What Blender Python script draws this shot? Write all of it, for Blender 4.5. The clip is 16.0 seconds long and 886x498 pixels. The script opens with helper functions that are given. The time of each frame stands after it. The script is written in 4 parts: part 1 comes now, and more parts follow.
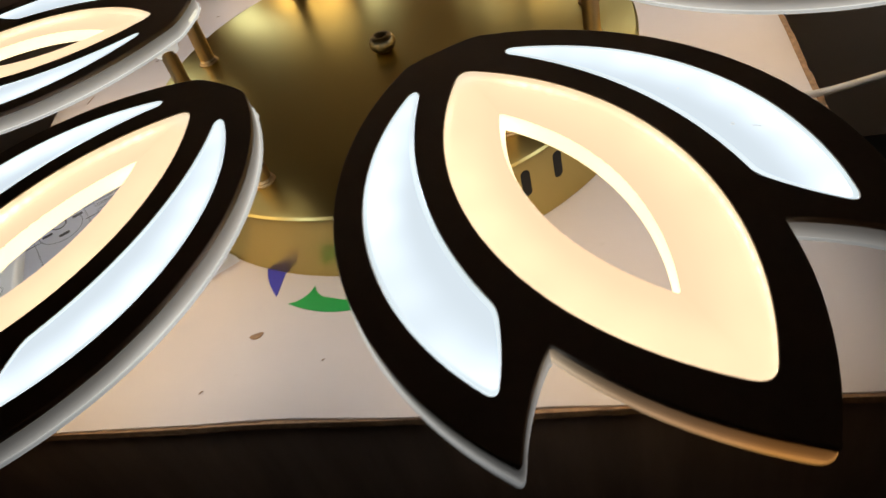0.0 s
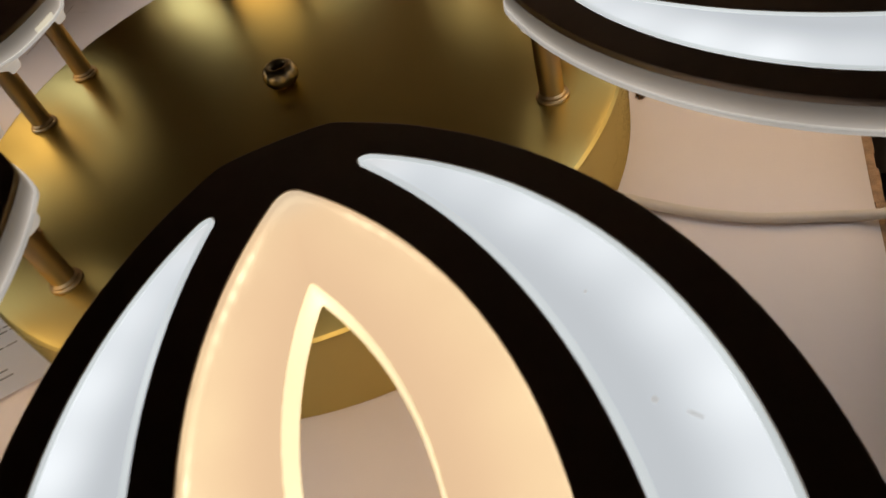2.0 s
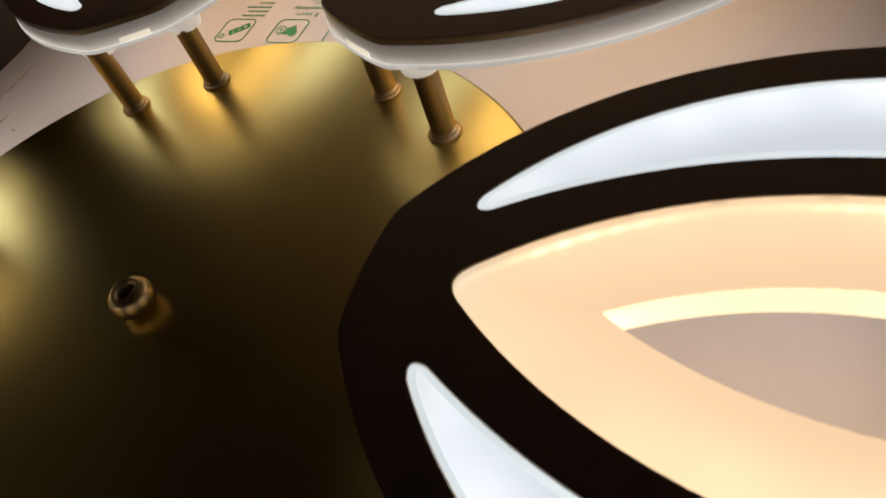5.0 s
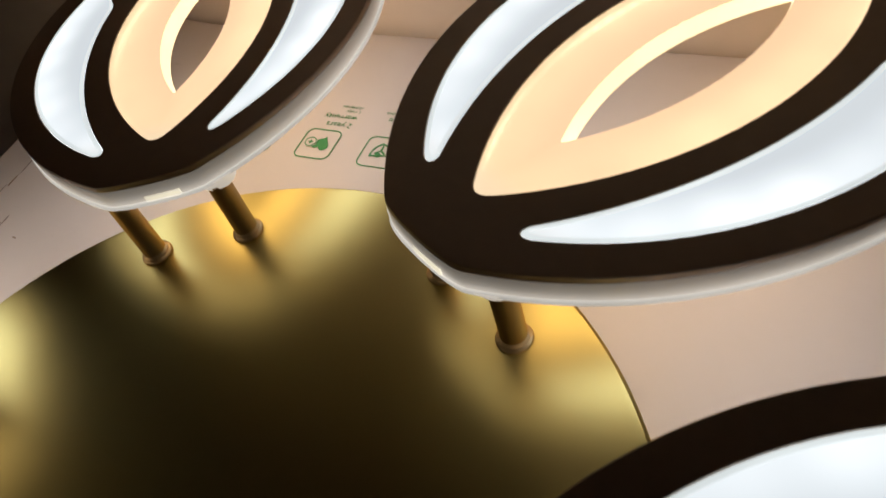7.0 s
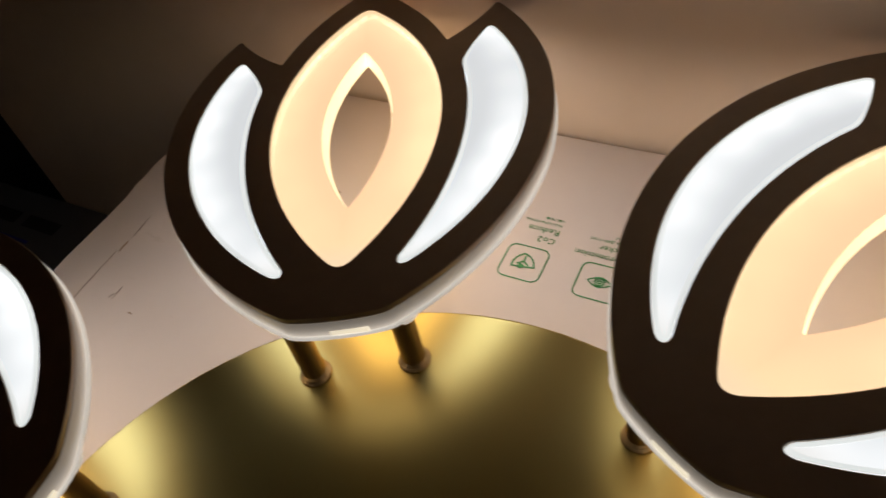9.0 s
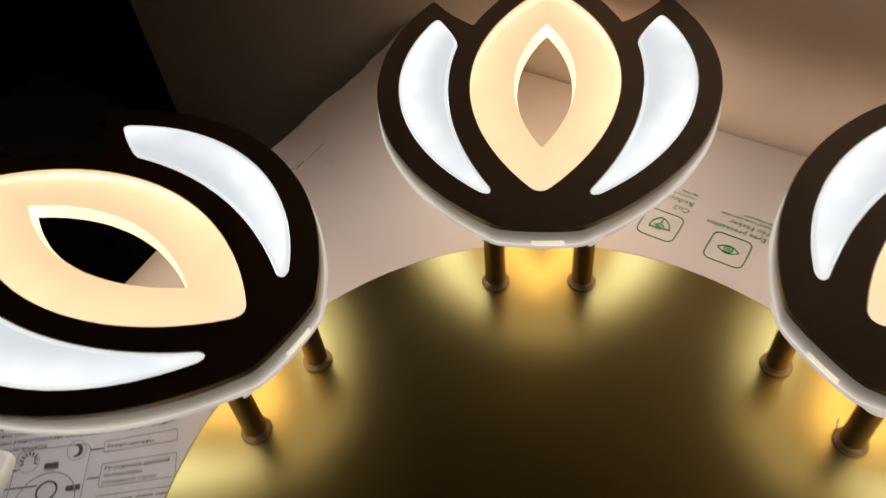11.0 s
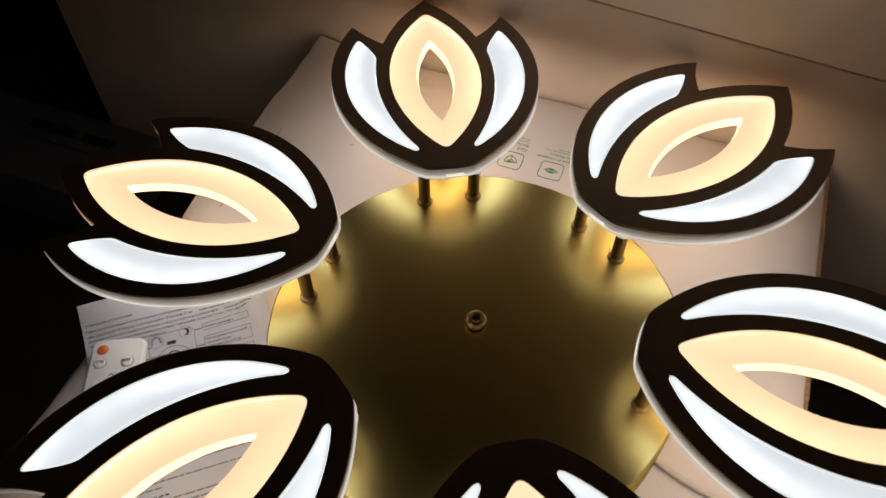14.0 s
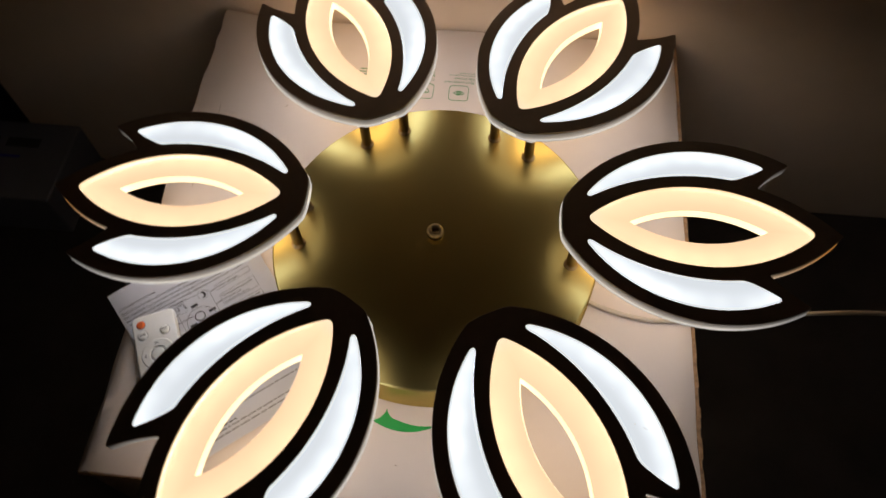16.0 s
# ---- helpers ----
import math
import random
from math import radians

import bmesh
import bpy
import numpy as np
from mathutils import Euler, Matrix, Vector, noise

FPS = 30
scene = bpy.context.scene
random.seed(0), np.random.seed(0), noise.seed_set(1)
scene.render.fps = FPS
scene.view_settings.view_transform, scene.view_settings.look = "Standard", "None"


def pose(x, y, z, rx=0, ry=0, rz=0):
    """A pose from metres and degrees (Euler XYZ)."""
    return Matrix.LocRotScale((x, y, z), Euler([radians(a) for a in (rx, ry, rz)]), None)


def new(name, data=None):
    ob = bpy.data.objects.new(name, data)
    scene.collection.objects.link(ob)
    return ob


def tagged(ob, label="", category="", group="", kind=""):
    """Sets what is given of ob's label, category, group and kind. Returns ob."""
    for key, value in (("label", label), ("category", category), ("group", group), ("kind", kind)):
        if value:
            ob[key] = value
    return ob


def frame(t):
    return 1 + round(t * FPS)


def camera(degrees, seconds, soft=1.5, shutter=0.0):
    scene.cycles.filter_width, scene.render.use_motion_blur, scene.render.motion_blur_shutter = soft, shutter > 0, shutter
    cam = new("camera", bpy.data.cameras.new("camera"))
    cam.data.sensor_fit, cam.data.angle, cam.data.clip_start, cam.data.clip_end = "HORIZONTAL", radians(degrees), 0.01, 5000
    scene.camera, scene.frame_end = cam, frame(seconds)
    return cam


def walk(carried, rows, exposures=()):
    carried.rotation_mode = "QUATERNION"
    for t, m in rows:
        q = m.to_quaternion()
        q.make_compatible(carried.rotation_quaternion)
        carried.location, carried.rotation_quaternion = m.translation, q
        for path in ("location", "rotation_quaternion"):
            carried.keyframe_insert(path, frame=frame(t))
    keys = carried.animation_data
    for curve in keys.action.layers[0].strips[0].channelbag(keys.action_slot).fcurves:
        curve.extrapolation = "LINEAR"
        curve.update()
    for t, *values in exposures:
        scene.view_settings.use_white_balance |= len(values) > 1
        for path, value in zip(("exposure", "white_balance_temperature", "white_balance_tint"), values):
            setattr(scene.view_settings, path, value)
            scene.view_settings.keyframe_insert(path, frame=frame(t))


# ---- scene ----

# ---------------------------------------------------------------- camera
cam = camera(61.07, 16.0, soft=1.45, shutter=0.5)
PATH = [
    (0.0, pose(0.1315, -0.4461, 0.6457, 45.594, 12.266, 4.847)),
    (0.5, pose(0.1518, -0.4047, 0.6303, 45.123, 12.933, 6.569)),
    (1.0, pose(0.1689, -0.3599, 0.6170, 44.269, 13.292, 9.095)),
    (1.5, pose(0.1776, -0.3186, 0.6107, 43.184, 13.339, 10.704)),
    (2.0, pose(0.1922, -0.2784, 0.6009, 42.070, 13.251, 12.371)),
    (2.5, pose(0.2010, -0.2361, 0.5911, 40.869, 13.909, 13.646)),
    (3.0, pose(0.2134, -0.1950, 0.5899, 39.998, 14.739, 15.629)),
    (3.5, pose(0.2213, -0.1607, 0.5891, 39.671, 14.691, 16.658)),
    (4.0, pose(0.2249, -0.1327, 0.5898, 39.218, 14.755, 17.941)),
    (4.5, pose(0.2261, -0.1072, 0.5909, 39.131, 15.194, 20.146)),
    (5.0, pose(0.2242, -0.0929, 0.6019, 39.932, 14.627, 21.887)),
    (5.2, pose(0.2199, -0.0833, 0.6050, 40.005, 14.751, 21.941)),
    (7.3, pose(0.1597, -0.0159, 0.6405, 40.217, 12.096, 22.930)),
    (7.5, pose(0.1524, -0.0100, 0.6452, 40.434, 11.900, 23.100)),
    (8.0, pose(0.1325, -0.0031, 0.6587, 40.838, 10.566, 23.876)),
    (8.5, pose(0.1078, -0.0012, 0.6662, 41.189, 9.866, 24.930)),
    (9.0, pose(0.0802, -0.0088, 0.6749, 41.429, 8.858, 26.036)),
    (9.5, pose(0.0458, -0.0261, 0.6835, 41.434, 8.171, 27.705)),
    (10.0, pose(0.0216, -0.0525, 0.6890, 41.732, 7.091, 29.063)),
    (10.2, pose(0.0183, -0.0648, 0.6921, 41.572, 6.357, 30.029)),
    (12.3, pose(0.1158, -0.1819, 0.7509, 43.470, 3.284, 35.784)),
    (12.5, pose(0.1105, -0.2012, 0.7626, 42.699, 2.606, 32.804)),
    (13.0, pose(0.1152, -0.2454, 0.8079, 41.335, 1.286, 27.932)),
    (13.5, pose(0.1077, -0.2782, 0.8595, 40.130, 0.675, 24.303)),
    (14.0, pose(0.0920, -0.3113, 0.9076, 38.374, -0.007, 21.072)),
    (14.5, pose(0.0743, -0.3602, 0.9602, 36.425, -1.009, 16.587)),
    (15.0, pose(0.0660, -0.4000, 0.9955, 33.906, -0.130, 11.689)),
    (15.5, pose(0.0896, -0.4014, 1.0162, 31.867, 0.094, 11.600)),
    (16.0, pose(0.0619, -0.3904, 1.0537, 30.103, 1.106, 6.077)),
]

EXPOSURE = [(0.0, 0.38, 6560, 8), (0.5, 0.24, 6680, 8), (1.0, 0.09, 6800, 10), (1.5, -0.03, 6930, 12), (2.5, -0.11, 7020, 13), (3.5, 0.03, 6900, 12), (4.0, 0.12, 6880, 12), (5.0, 0.15, 6880, 13), (7.5, 0.22, 7000, 11), (9.5, 0.22, 7260, 14), (12.5, 0.36, 7060, 13), (16.0, 0.32, 6980, 13)]
walk(cam, PATH, EXPOSURE)

# ---------------------------------------------------------------- scale and light
U = 0.14        # radius of the circle of posts on the canopy, metres
Z0 = 0.4016     # height of the canopy's top over the floor
COOL_FACE, WARM_FACE, UNDER_COOL, UNDER_WARM, EDGE = 0.70, 0.82, 2.1, 2.6, 0.42

world = bpy.data.worlds.new("world")
scene.world = world
world.use_nodes = True
world.node_tree.nodes["Background"].inputs["Color"].default_value = (0.5, 0.6, 0.8, 1)
world.node_tree.nodes["Background"].inputs["Strength"].default_value = 0.004


# ---------------------------------------------------------------- materials
def shader(name):
    m = bpy.data.materials.new(name)
    m.use_nodes = True
    return m, m.node_tree.nodes, m.node_tree.links, m.node_tree.nodes["Principled BSDF"]


def noise_of(nodes, links, scale, detail=4.0, rough=0.6, coords="Object", stretch=None):
    tc = nodes.new("ShaderNodeTexCoord")
    nz = nodes.new("ShaderNodeTexNoise")
    nz.inputs["Scale"].default_value = scale
    nz.inputs["Detail"].default_value = detail
    nz.inputs["Roughness"].default_value = rough
    if stretch:
        mp = nodes.new("ShaderNodeMapping")
        mp.inputs["Scale"].default_value = stretch
        links.new(tc.outputs[coords], mp.inputs["Vector"])
        links.new(mp.outputs["Vector"], nz.inputs["Vector"])
    else:
        links.new(tc.outputs[coords], nz.inputs["Vector"])
    return nz.outputs["Fac"]


def ramp(nodes, links, fac, stops):
    r = nodes.new("ShaderNodeValToRGB")
    els = r.color_ramp.elements
    els[0].position, els[0].color = stops[0][0], (*stops[0][1], 1)
    els[1].position, els[1].color = stops[-1][0], (*stops[-1][1], 1)
    for p, c in stops[1:-1]:
        e = els.new(p)
        e.color = (*c, 1)
    links.new(fac, r.inputs["Fac"])
    return r.outputs["Color"]


def math_node(nodes, links, op, a, b=0.0, c=0.0):
    n = nodes.new("ShaderNodeMath")
    n.operation = op
    for i, v in enumerate((a, b, c)):
        if isinstance(v, (int, float)):
            n.inputs[i].default_value = v
        else:
            links.new(v, n.inputs[i])
    return n.outputs[0]


def mix(nodes, links, fac, a, b):
    n = nodes.new("ShaderNodeMix")
    n.data_type = "RGBA"
    for k, v in ((0, fac), (6, a), (7, b)):
        if isinstance(v, tuple):
            n.inputs[k].default_value = (*v, 1)
        elif isinstance(v, (int, float)):
            n.inputs[k].default_value = v
        else:
            links.new(v, n.inputs[k])
    return n.outputs[2]


def bump(nodes, links, b, height, strength, distance):
    n = nodes.new("ShaderNodeBump")
    n.inputs["Strength"].default_value = strength
    n.inputs["Distance"].default_value = distance
    links.new(height, n.inputs["Height"])
    links.new(n.outputs["Normal"], b.inputs["Normal"])


def plain(name, color, rough=0.5, metal=0.0, vary=0.12, scale=60.0, bumped=0.0, spec=0.5):
    m, n, l, b = shader(name)
    f = noise_of(n, l, scale)
    lo = tuple(c * (1 - vary) for c in color)
    hi = tuple(min(1, c * (1 + vary)) for c in color)
    l.new(ramp(n, l, f, [(0.3, lo), (0.7, hi)]), b.inputs["Base Color"])
    b.inputs["Roughness"].default_value = rough
    b.inputs["Metallic"].default_value = metal
    b.inputs["Specular IOR Level"].default_value = spec
    if bumped:
        bump(n, l, b, noise_of(n, l, scale * 6), bumped, 0.001)
    return m


def brass(name, color, rough):
    m, n, l, b = shader(name)
    n.remove(b)
    g = n.new("ShaderNodeBsdfAnisotropic")
    g.distribution = "BECKMANN"
    grain = noise_of(n, l, 900.0, 2.0)
    cloud = noise_of(n, l, 9.0)
    l.new(ramp(n, l, cloud, [(0.3, tuple(c * 0.93 for c in color)), (0.7, color)]), g.inputs["Color"])
    facing = n.new("ShaderNodeLayerWeight")
    facing.inputs["Blend"].default_value = 0.5
    spread = math_node(n, l, "MULTIPLY", math_node(n, l, "POWER", facing.outputs["Facing"], 1.5), -0.04)
    l.new(math_node(n, l, "ADD", math_node(n, l, "MULTIPLY_ADD", grain, 0.06, rough - 0.05), spread), g.inputs["Roughness"])
    bump(n, l, g, grain, 0.03, 0.0003)
    w = n.new("ShaderNodeBsdfAnisotropic")
    w.distribution = "BECKMANN"
    w.inputs["Color"].default_value = (*color, 1)
    l.new(math_node(n, l, "MULTIPLY_ADD", spread, 6.0, min(rough * 1.7, 0.75)), w.inputs["Roughness"])
    blend = n.new("ShaderNodeMixShader")
    blend.inputs[0].default_value = 0.36
    l.new(g.outputs[0], blend.inputs[1])
    l.new(w.outputs[0], blend.inputs[2])
    l.new(blend.outputs[0], n["Material Output"].inputs["Surface"])
    return m


def carton_paper(name, base, dirt):
    """Coated white cardboard: faint fibres, scuffs and a few brownish stains."""
    m, n, l, b = shader(name)
    cloud = noise_of(n, l, 7.0, 6.0, 0.65)
    scuff = noise_of(n, l, 26.0, 8.0, 0.7, stretch=(1, 3, 1))
    col = ramp(n, l, cloud, [(0.3, tuple(c * 0.93 for c in base)), (0.65, base)])
    mask = ramp(n, l, scuff, [(0.66, (0, 0, 0)), (0.78, (1, 1, 1))])
    l.new(mix(n, l, math_node(n, l, "MULTIPLY", mask, 0.4), col, dirt), b.inputs["Base Color"])
    b.inputs["Roughness"].default_value = 0.55
    b.inputs["Specular IOR Level"].default_value = 0.3
    bump(n, l, b, noise_of(n, l, 45.0, 6.0), 0.12, 0.0015)
    return m


def corrugated(name, base):
    """Kraft cardboard side with faint upright flutes."""
    m, n, l, b = shader(name)
    tc = n.new("ShaderNodeTexCoord")
    w = n.new("ShaderNodeTexWave")
    w.bands_direction = "X"
    w.inputs["Scale"].default_value = 55.0
    w.inputs["Distortion"].default_value = 2.5
    w.inputs["Detail"].default_value = 3.0
    l.new(tc.outputs["Object"], w.inputs["Vector"])
    col = ramp(n, l, noise_of(n, l, 18.0, 7.0, stretch=(3, 1, 0.4)), [(0.3, tuple(c * 0.7 for c in base)), (0.7, base)])
    l.new(col, b.inputs["Base Color"])
    b.inputs["Roughness"].default_value = 0.8
    bump(n, l, b, w.outputs["Fac"], 0.07, 0.0006)
    return m


def glow(name, color, bright, arc, weak, strong, leds, clear):
    """Lit acrylic: an even glow with the brighter patches of the diodes behind its outer rim.
    arc: centre (u, v) and radius of that rim in petal units; clear: the share of light that passes straight through."""
    m, n, l, b = shader(name)
    tc = n.new("ShaderNodeTexCoord")
    s = n.new("ShaderNodeSeparateXYZ")
    l.new(tc.outputs["Object"], s.inputs[0])
    cu, cv, r = (k * U for k in arc)
    du = math_node(n, l, "SUBTRACT", s.outputs[0], cu)
    dv = math_node(n, l, "ADD", math_node(n, l, "ABSOLUTE", s.outputs[1]), cv)
    d = math_node(n, l, "SQRT", math_node(n, l, "ADD", math_node(n, l, "MULTIPLY", du, du), math_node(n, l, "MULTIPLY", dv, dv)))
    rim = n.new("ShaderNodeMapRange")
    rim.interpolation_type = "SMOOTHSTEP"
    rim.inputs[1].default_value, rim.inputs[2].default_value = r - 0.15 * U, r - 0.01 * U
    l.new(d, rim.inputs[0])
    ang = math_node(n, l, "ARCTAN2", dv, du)
    dots = math_node(n, l, "MULTIPLY_ADD", math_node(n, l, "SINE", math_node(n, l, "MULTIPLY", ang, leds)), 0.07, 0.6)
    cloud = noise_of(n, l, 13.0, 1.0)
    patch = math_node(n, l, "MULTIPLY", math_node(n, l, "MULTIPLY", rim.outputs[0], dots), math_node(n, l, "MULTIPLY_ADD", cloud, 2.2, -0.45))
    soft = math_node(n, l, "MULTIPLY_ADD", noise_of(n, l, 8.0, 1.0), 0.1, 0.95)
    root = n.new("ShaderNodeMapRange")
    root.interpolation_type = "SMOOTHSTEP"
    root.inputs[1].default_value, root.inputs[2].default_value = 1.04 * U, 1.17 * U
    l.new(s.outputs[0], root.inputs[0])
    soft = math_node(n, l, "MULTIPLY", soft, math_node(n, l, "MULTIPLY_ADD", root.outputs[0], 0.14, 0.86))
    strength = math_node(n, l, "MULTIPLY", math_node(n, l, "MULTIPLY_ADD", patch, strong - weak, weak), soft)
    grey = tuple(c * 0.45 + 0.55 * color[1] for c in color)
    l.new(mix(n, l, patch, mix(n, l, root.outputs[0], grey, color), bright), b.inputs["Emission Color"])
    l.new(strength, b.inputs["Emission Strength"])
    b.inputs["Base Color"].default_value = (0.22, 0.22, 0.22, 1)
    b.inputs["Roughness"].default_value = 0.35
    see = n.new("ShaderNodeBsdfRefraction")
    see.inputs["Roughness"].default_value, see.inputs["IOR"].default_value = 0.8, 1.12
    both = n.new("ShaderNodeMixShader")
    rim2 = n.new("ShaderNodeMapRange")
    rim2.interpolation_type = "SMOOTHSTEP"
    rim2.inputs[1].default_value, rim2.inputs[2].default_value = r - 0.19 * U, r - 0.03 * U
    rim2.inputs[3].default_value, rim2.inputs[4].default_value = 1.0, 1 - clear
    l.new(d, rim2.inputs[0])
    l.new(rim2.outputs[0], both.inputs[0])
    l.new(see.outputs[0], both.inputs[1])
    l.new(b.outputs[0], both.inputs[2])
    l.new(both.outputs[0], n["Material Output"].inputs["Surface"])
    return m


def diodes(name, color, arc, low, high, pitch):
    """A strip of diodes along the rim of a diffuser, pitch in radians round the rim's centre."""
    m, n, l, b = shader(name)
    tc = n.new("ShaderNodeTexCoord")
    s = n.new("ShaderNodeSeparateXYZ")
    l.new(tc.outputs["Object"], s.inputs[0])
    du = math_node(n, l, "SUBTRACT", s.outputs[0], arc[0] * U)
    dv = math_node(n, l, "ADD", math_node(n, l, "ABSOLUTE", s.outputs[1]), arc[1] * U)
    wave = math_node(n, l, "SINE", math_node(n, l, "MULTIPLY", math_node(n, l, "ARCTAN2", dv, du), 2 * math.pi / pitch))
    bead = math_node(n, l, "POWER", math_node(n, l, "MULTIPLY_ADD", wave, 0.32, 0.68), 1.4)
    some = math_node(n, l, "MAXIMUM", math_node(n, l, "MULTIPLY_ADD", noise_of(n, l, 11.0, 1.0), 5.0, -1.9), 0.0)
    level = n.new("ShaderNodeMapRange")
    level.interpolation_type = "SMOOTHSTEP"
    level.inputs[1].default_value, level.inputs[2].default_value = 0.014 * U, 0.002 * U
    l.new(math_node(n, l, "ABSOLUTE", math_node(n, l, "ADD", s.outputs[2], 0.014 * U)), level.inputs[0])
    start = n.new("ShaderNodeMapRange")
    start.inputs[1].default_value, start.inputs[2].default_value = 1.13 * U, 1.22 * U
    l.new(s.outputs[0], start.inputs[0])
    some = math_node(n, l, "MULTIPLY", some, start.outputs[0])
    shine = math_node(n, l, "MULTIPLY", math_node(n, l, "MULTIPLY", bead, some), level.outputs[0])
    l.new(math_node(n, l, "MULTIPLY_ADD", shine, high - low, low), b.inputs["Emission Strength"])
    b.inputs["Emission Color"].default_value = (*color, 1)
    b.inputs["Base Color"].default_value = (0.7, 0.7, 0.68, 1)
    b.inputs["Roughness"].default_value = 0.4
    return m


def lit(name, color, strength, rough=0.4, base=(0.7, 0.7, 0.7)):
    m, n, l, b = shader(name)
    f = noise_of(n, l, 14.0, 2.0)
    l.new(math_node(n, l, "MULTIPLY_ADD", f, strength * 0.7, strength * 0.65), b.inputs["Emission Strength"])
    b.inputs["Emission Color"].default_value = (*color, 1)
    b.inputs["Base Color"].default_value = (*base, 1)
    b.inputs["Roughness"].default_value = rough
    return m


def edge_lit(name, color, top, low, base, far, span):
    """Acrylic side that leaks more light towards its lower rim, where the diodes sit, and changes to the colour far along the petal over a span of u."""
    m, n, l, b = shader(name)
    tc = n.new("ShaderNodeTexCoord")
    s = n.new("ShaderNodeSeparateXYZ")
    l.new(tc.outputs["Object"], s.inputs[0])
    depth = n.new("ShaderNodeMapRange")
    depth.inputs[1].default_value, depth.inputs[2].default_value = 0.0, -0.056 * U
    l.new(s.outputs[2], depth.inputs[0])
    grade = math_node(n, l, "POWER", depth.outputs[0], 1.8)
    run = math_node(n, l, "MULTIPLY_ADD", noise_of(n, l, 14.0, 2.0), 0.7, 0.65)
    l.new(math_node(n, l, "MULTIPLY", math_node(n, l, "MULTIPLY_ADD", grade, low - top, top), run), b.inputs["Emission Strength"])
    along = n.new("ShaderNodeMapRange")
    along.inputs[1].default_value, along.inputs[2].default_value = span[0] * U, span[1] * U
    l.new(s.outputs[0], along.inputs[0])
    l.new(mix(n, l, along.outputs[0], color, far), b.inputs["Emission Color"])
    b.inputs["Base Color"].default_value = (*base, 1)
    b.inputs["Roughness"].default_value = 0.3
    return m


M_BLACK = plain("black_lacquer", (0.23, 0.145, 0.078), 0.36, vary=0.10, scale=120, spec=0.9)
M_BLACK.node_tree.nodes["Principled BSDF"].inputs["IOR"].default_value = 1.85
M_COOL = glow("cool_acrylic", (0.785, 0.885, 0.98), (0.86, 0.955, 1.03), (1.8476, 0.3699, 0.975), COOL_FACE, COOL_FACE * 2.0, 34.0, 0.0)
M_WARM = glow("warm_acrylic", (1.0, 0.71, 0.45), (1.0, 0.80, 0.49), (1.806, 0.79, 1.09), WARM_FACE, WARM_FACE * 1.32, 36.0, 0.42)
M_LEDWARM = diodes("warm_diodes", (1.0, 0.86, 0.58), (1.806, 0.79), 0.7, 8.0, 0.046)
# Added sheet glowing like the diffuser, so the panel beneath doesn't show through.
M_PANELMASK = lit("warm_panel_mask", (1.0, 0.68, 0.41), WARM_FACE * 0.72, 0.5, (0.3, 0.3, 0.3))
M_HOLE = lit("warm_inner_rim", (1.0, 0.82, 0.50), 1.10)
M_COOLEDGE = lit("cool_edge", (0.82, 0.94, 1.0), COOL_FACE * 1.06)
M_SIDE = edge_lit("clear_acrylic_side", (1.0, 0.95, 0.88), EDGE * 0.22, EDGE * 0.9, (0.50, 0.48, 0.45), (0.42, 0.41, 0.40), (1.85, 2.42))
M_LIP = edge_lit("bright_acrylic_lip", (0.97, 0.97, 0.94), EDGE * 0.9, EDGE * 0.9, (0.50, 0.49, 0.47), (0.30, 0.31, 0.32), (1.85, 2.42))
# Dust specks: emission stands in for the diffuser's light coming through them.
M_DUST = lit("lit_dusty_acrylic", (0.84, 0.90, 0.93), COOL_FACE * 0.86)
M_STRIP = lit("glow_strip", (1.0, 0.95, 0.76), 0.62)
M_TIPSIDE = edge_lit("amber_acrylic_side", (1.0, 0.76, 0.52), EDGE * 0.22, EDGE * 0.75, (0.30, 0.22, 0.15), (1.0, 0.42, 0.12), (2.25, 2.66))
M_TIPLIP = edge_lit("amber_acrylic_lip", (1.0, 0.80, 0.58), EDGE * 0.75, EDGE * 0.75, (0.4, 0.32, 0.24), (1.0, 0.46, 0.12), (2.25, 2.66))
M_UCOOL = lit("cool_underside", (0.72, 0.87, 1.06), UNDER_COOL)
M_UWARM = lit("warm_underside", (1.0, 0.745, 0.40), UNDER_WARM)
# White plastic, no lamp: the light falling on it is put in as emission.
M_BOSS = lit("self_lit_boss", (1.0, 0.94, 0.86), 0.34, 0.35, (0.72, 0.70, 0.66))
M_BRASS = brass("satin_brass", (0.545, 0.428, 0.158), 0.33)
M_KNOB = brass("dark_brass", (0.52, 0.40, 0.23), 0.36)
M_POST = brass("brushed_brass_tube", (0.50, 0.35, 0.185), 0.46)
M_DARKHOLE = plain("dark_slot", (0.01, 0.008, 0.006), 0.8)
M_CARD = carton_paper("white_carton", (0.71, 0.612, 0.567), (0.42, 0.33, 0.26))
M_KRAFT = corrugated("brown_kraft", (0.38, 0.27, 0.20))
M_CORE = plain("kraft_edge", (0.34, 0.20, 0.11), 0.85, vary=0.35, scale=200, bumped=0.6)
M_SCUFF = plain("scuffed_board", (0.40, 0.30, 0.26), 0.8, vary=0.25, scale=300)
M_CRUMB = plain("dark_crumb", (0.10, 0.05, 0.02), 0.8, vary=0.7, scale=900)
M_SHEET = plain("printed_paper", (0.78, 0.785, 0.85), 0.6, vary=0.02, scale=30)
M_INK = plain("black_ink", (0.045, 0.042, 0.05), 0.7, vary=0.1)
M_GREYINK = plain("grey_ink", (0.27, 0.265, 0.29), 0.7, vary=0.1)
M_GREEN = plain("green_print", (0.045, 0.26, 0.085), 0.6, vary=0.08)
M_DKGREEN = plain("dark_green_print", (0.05, 0.24, 0.08), 0.6, vary=0.08)
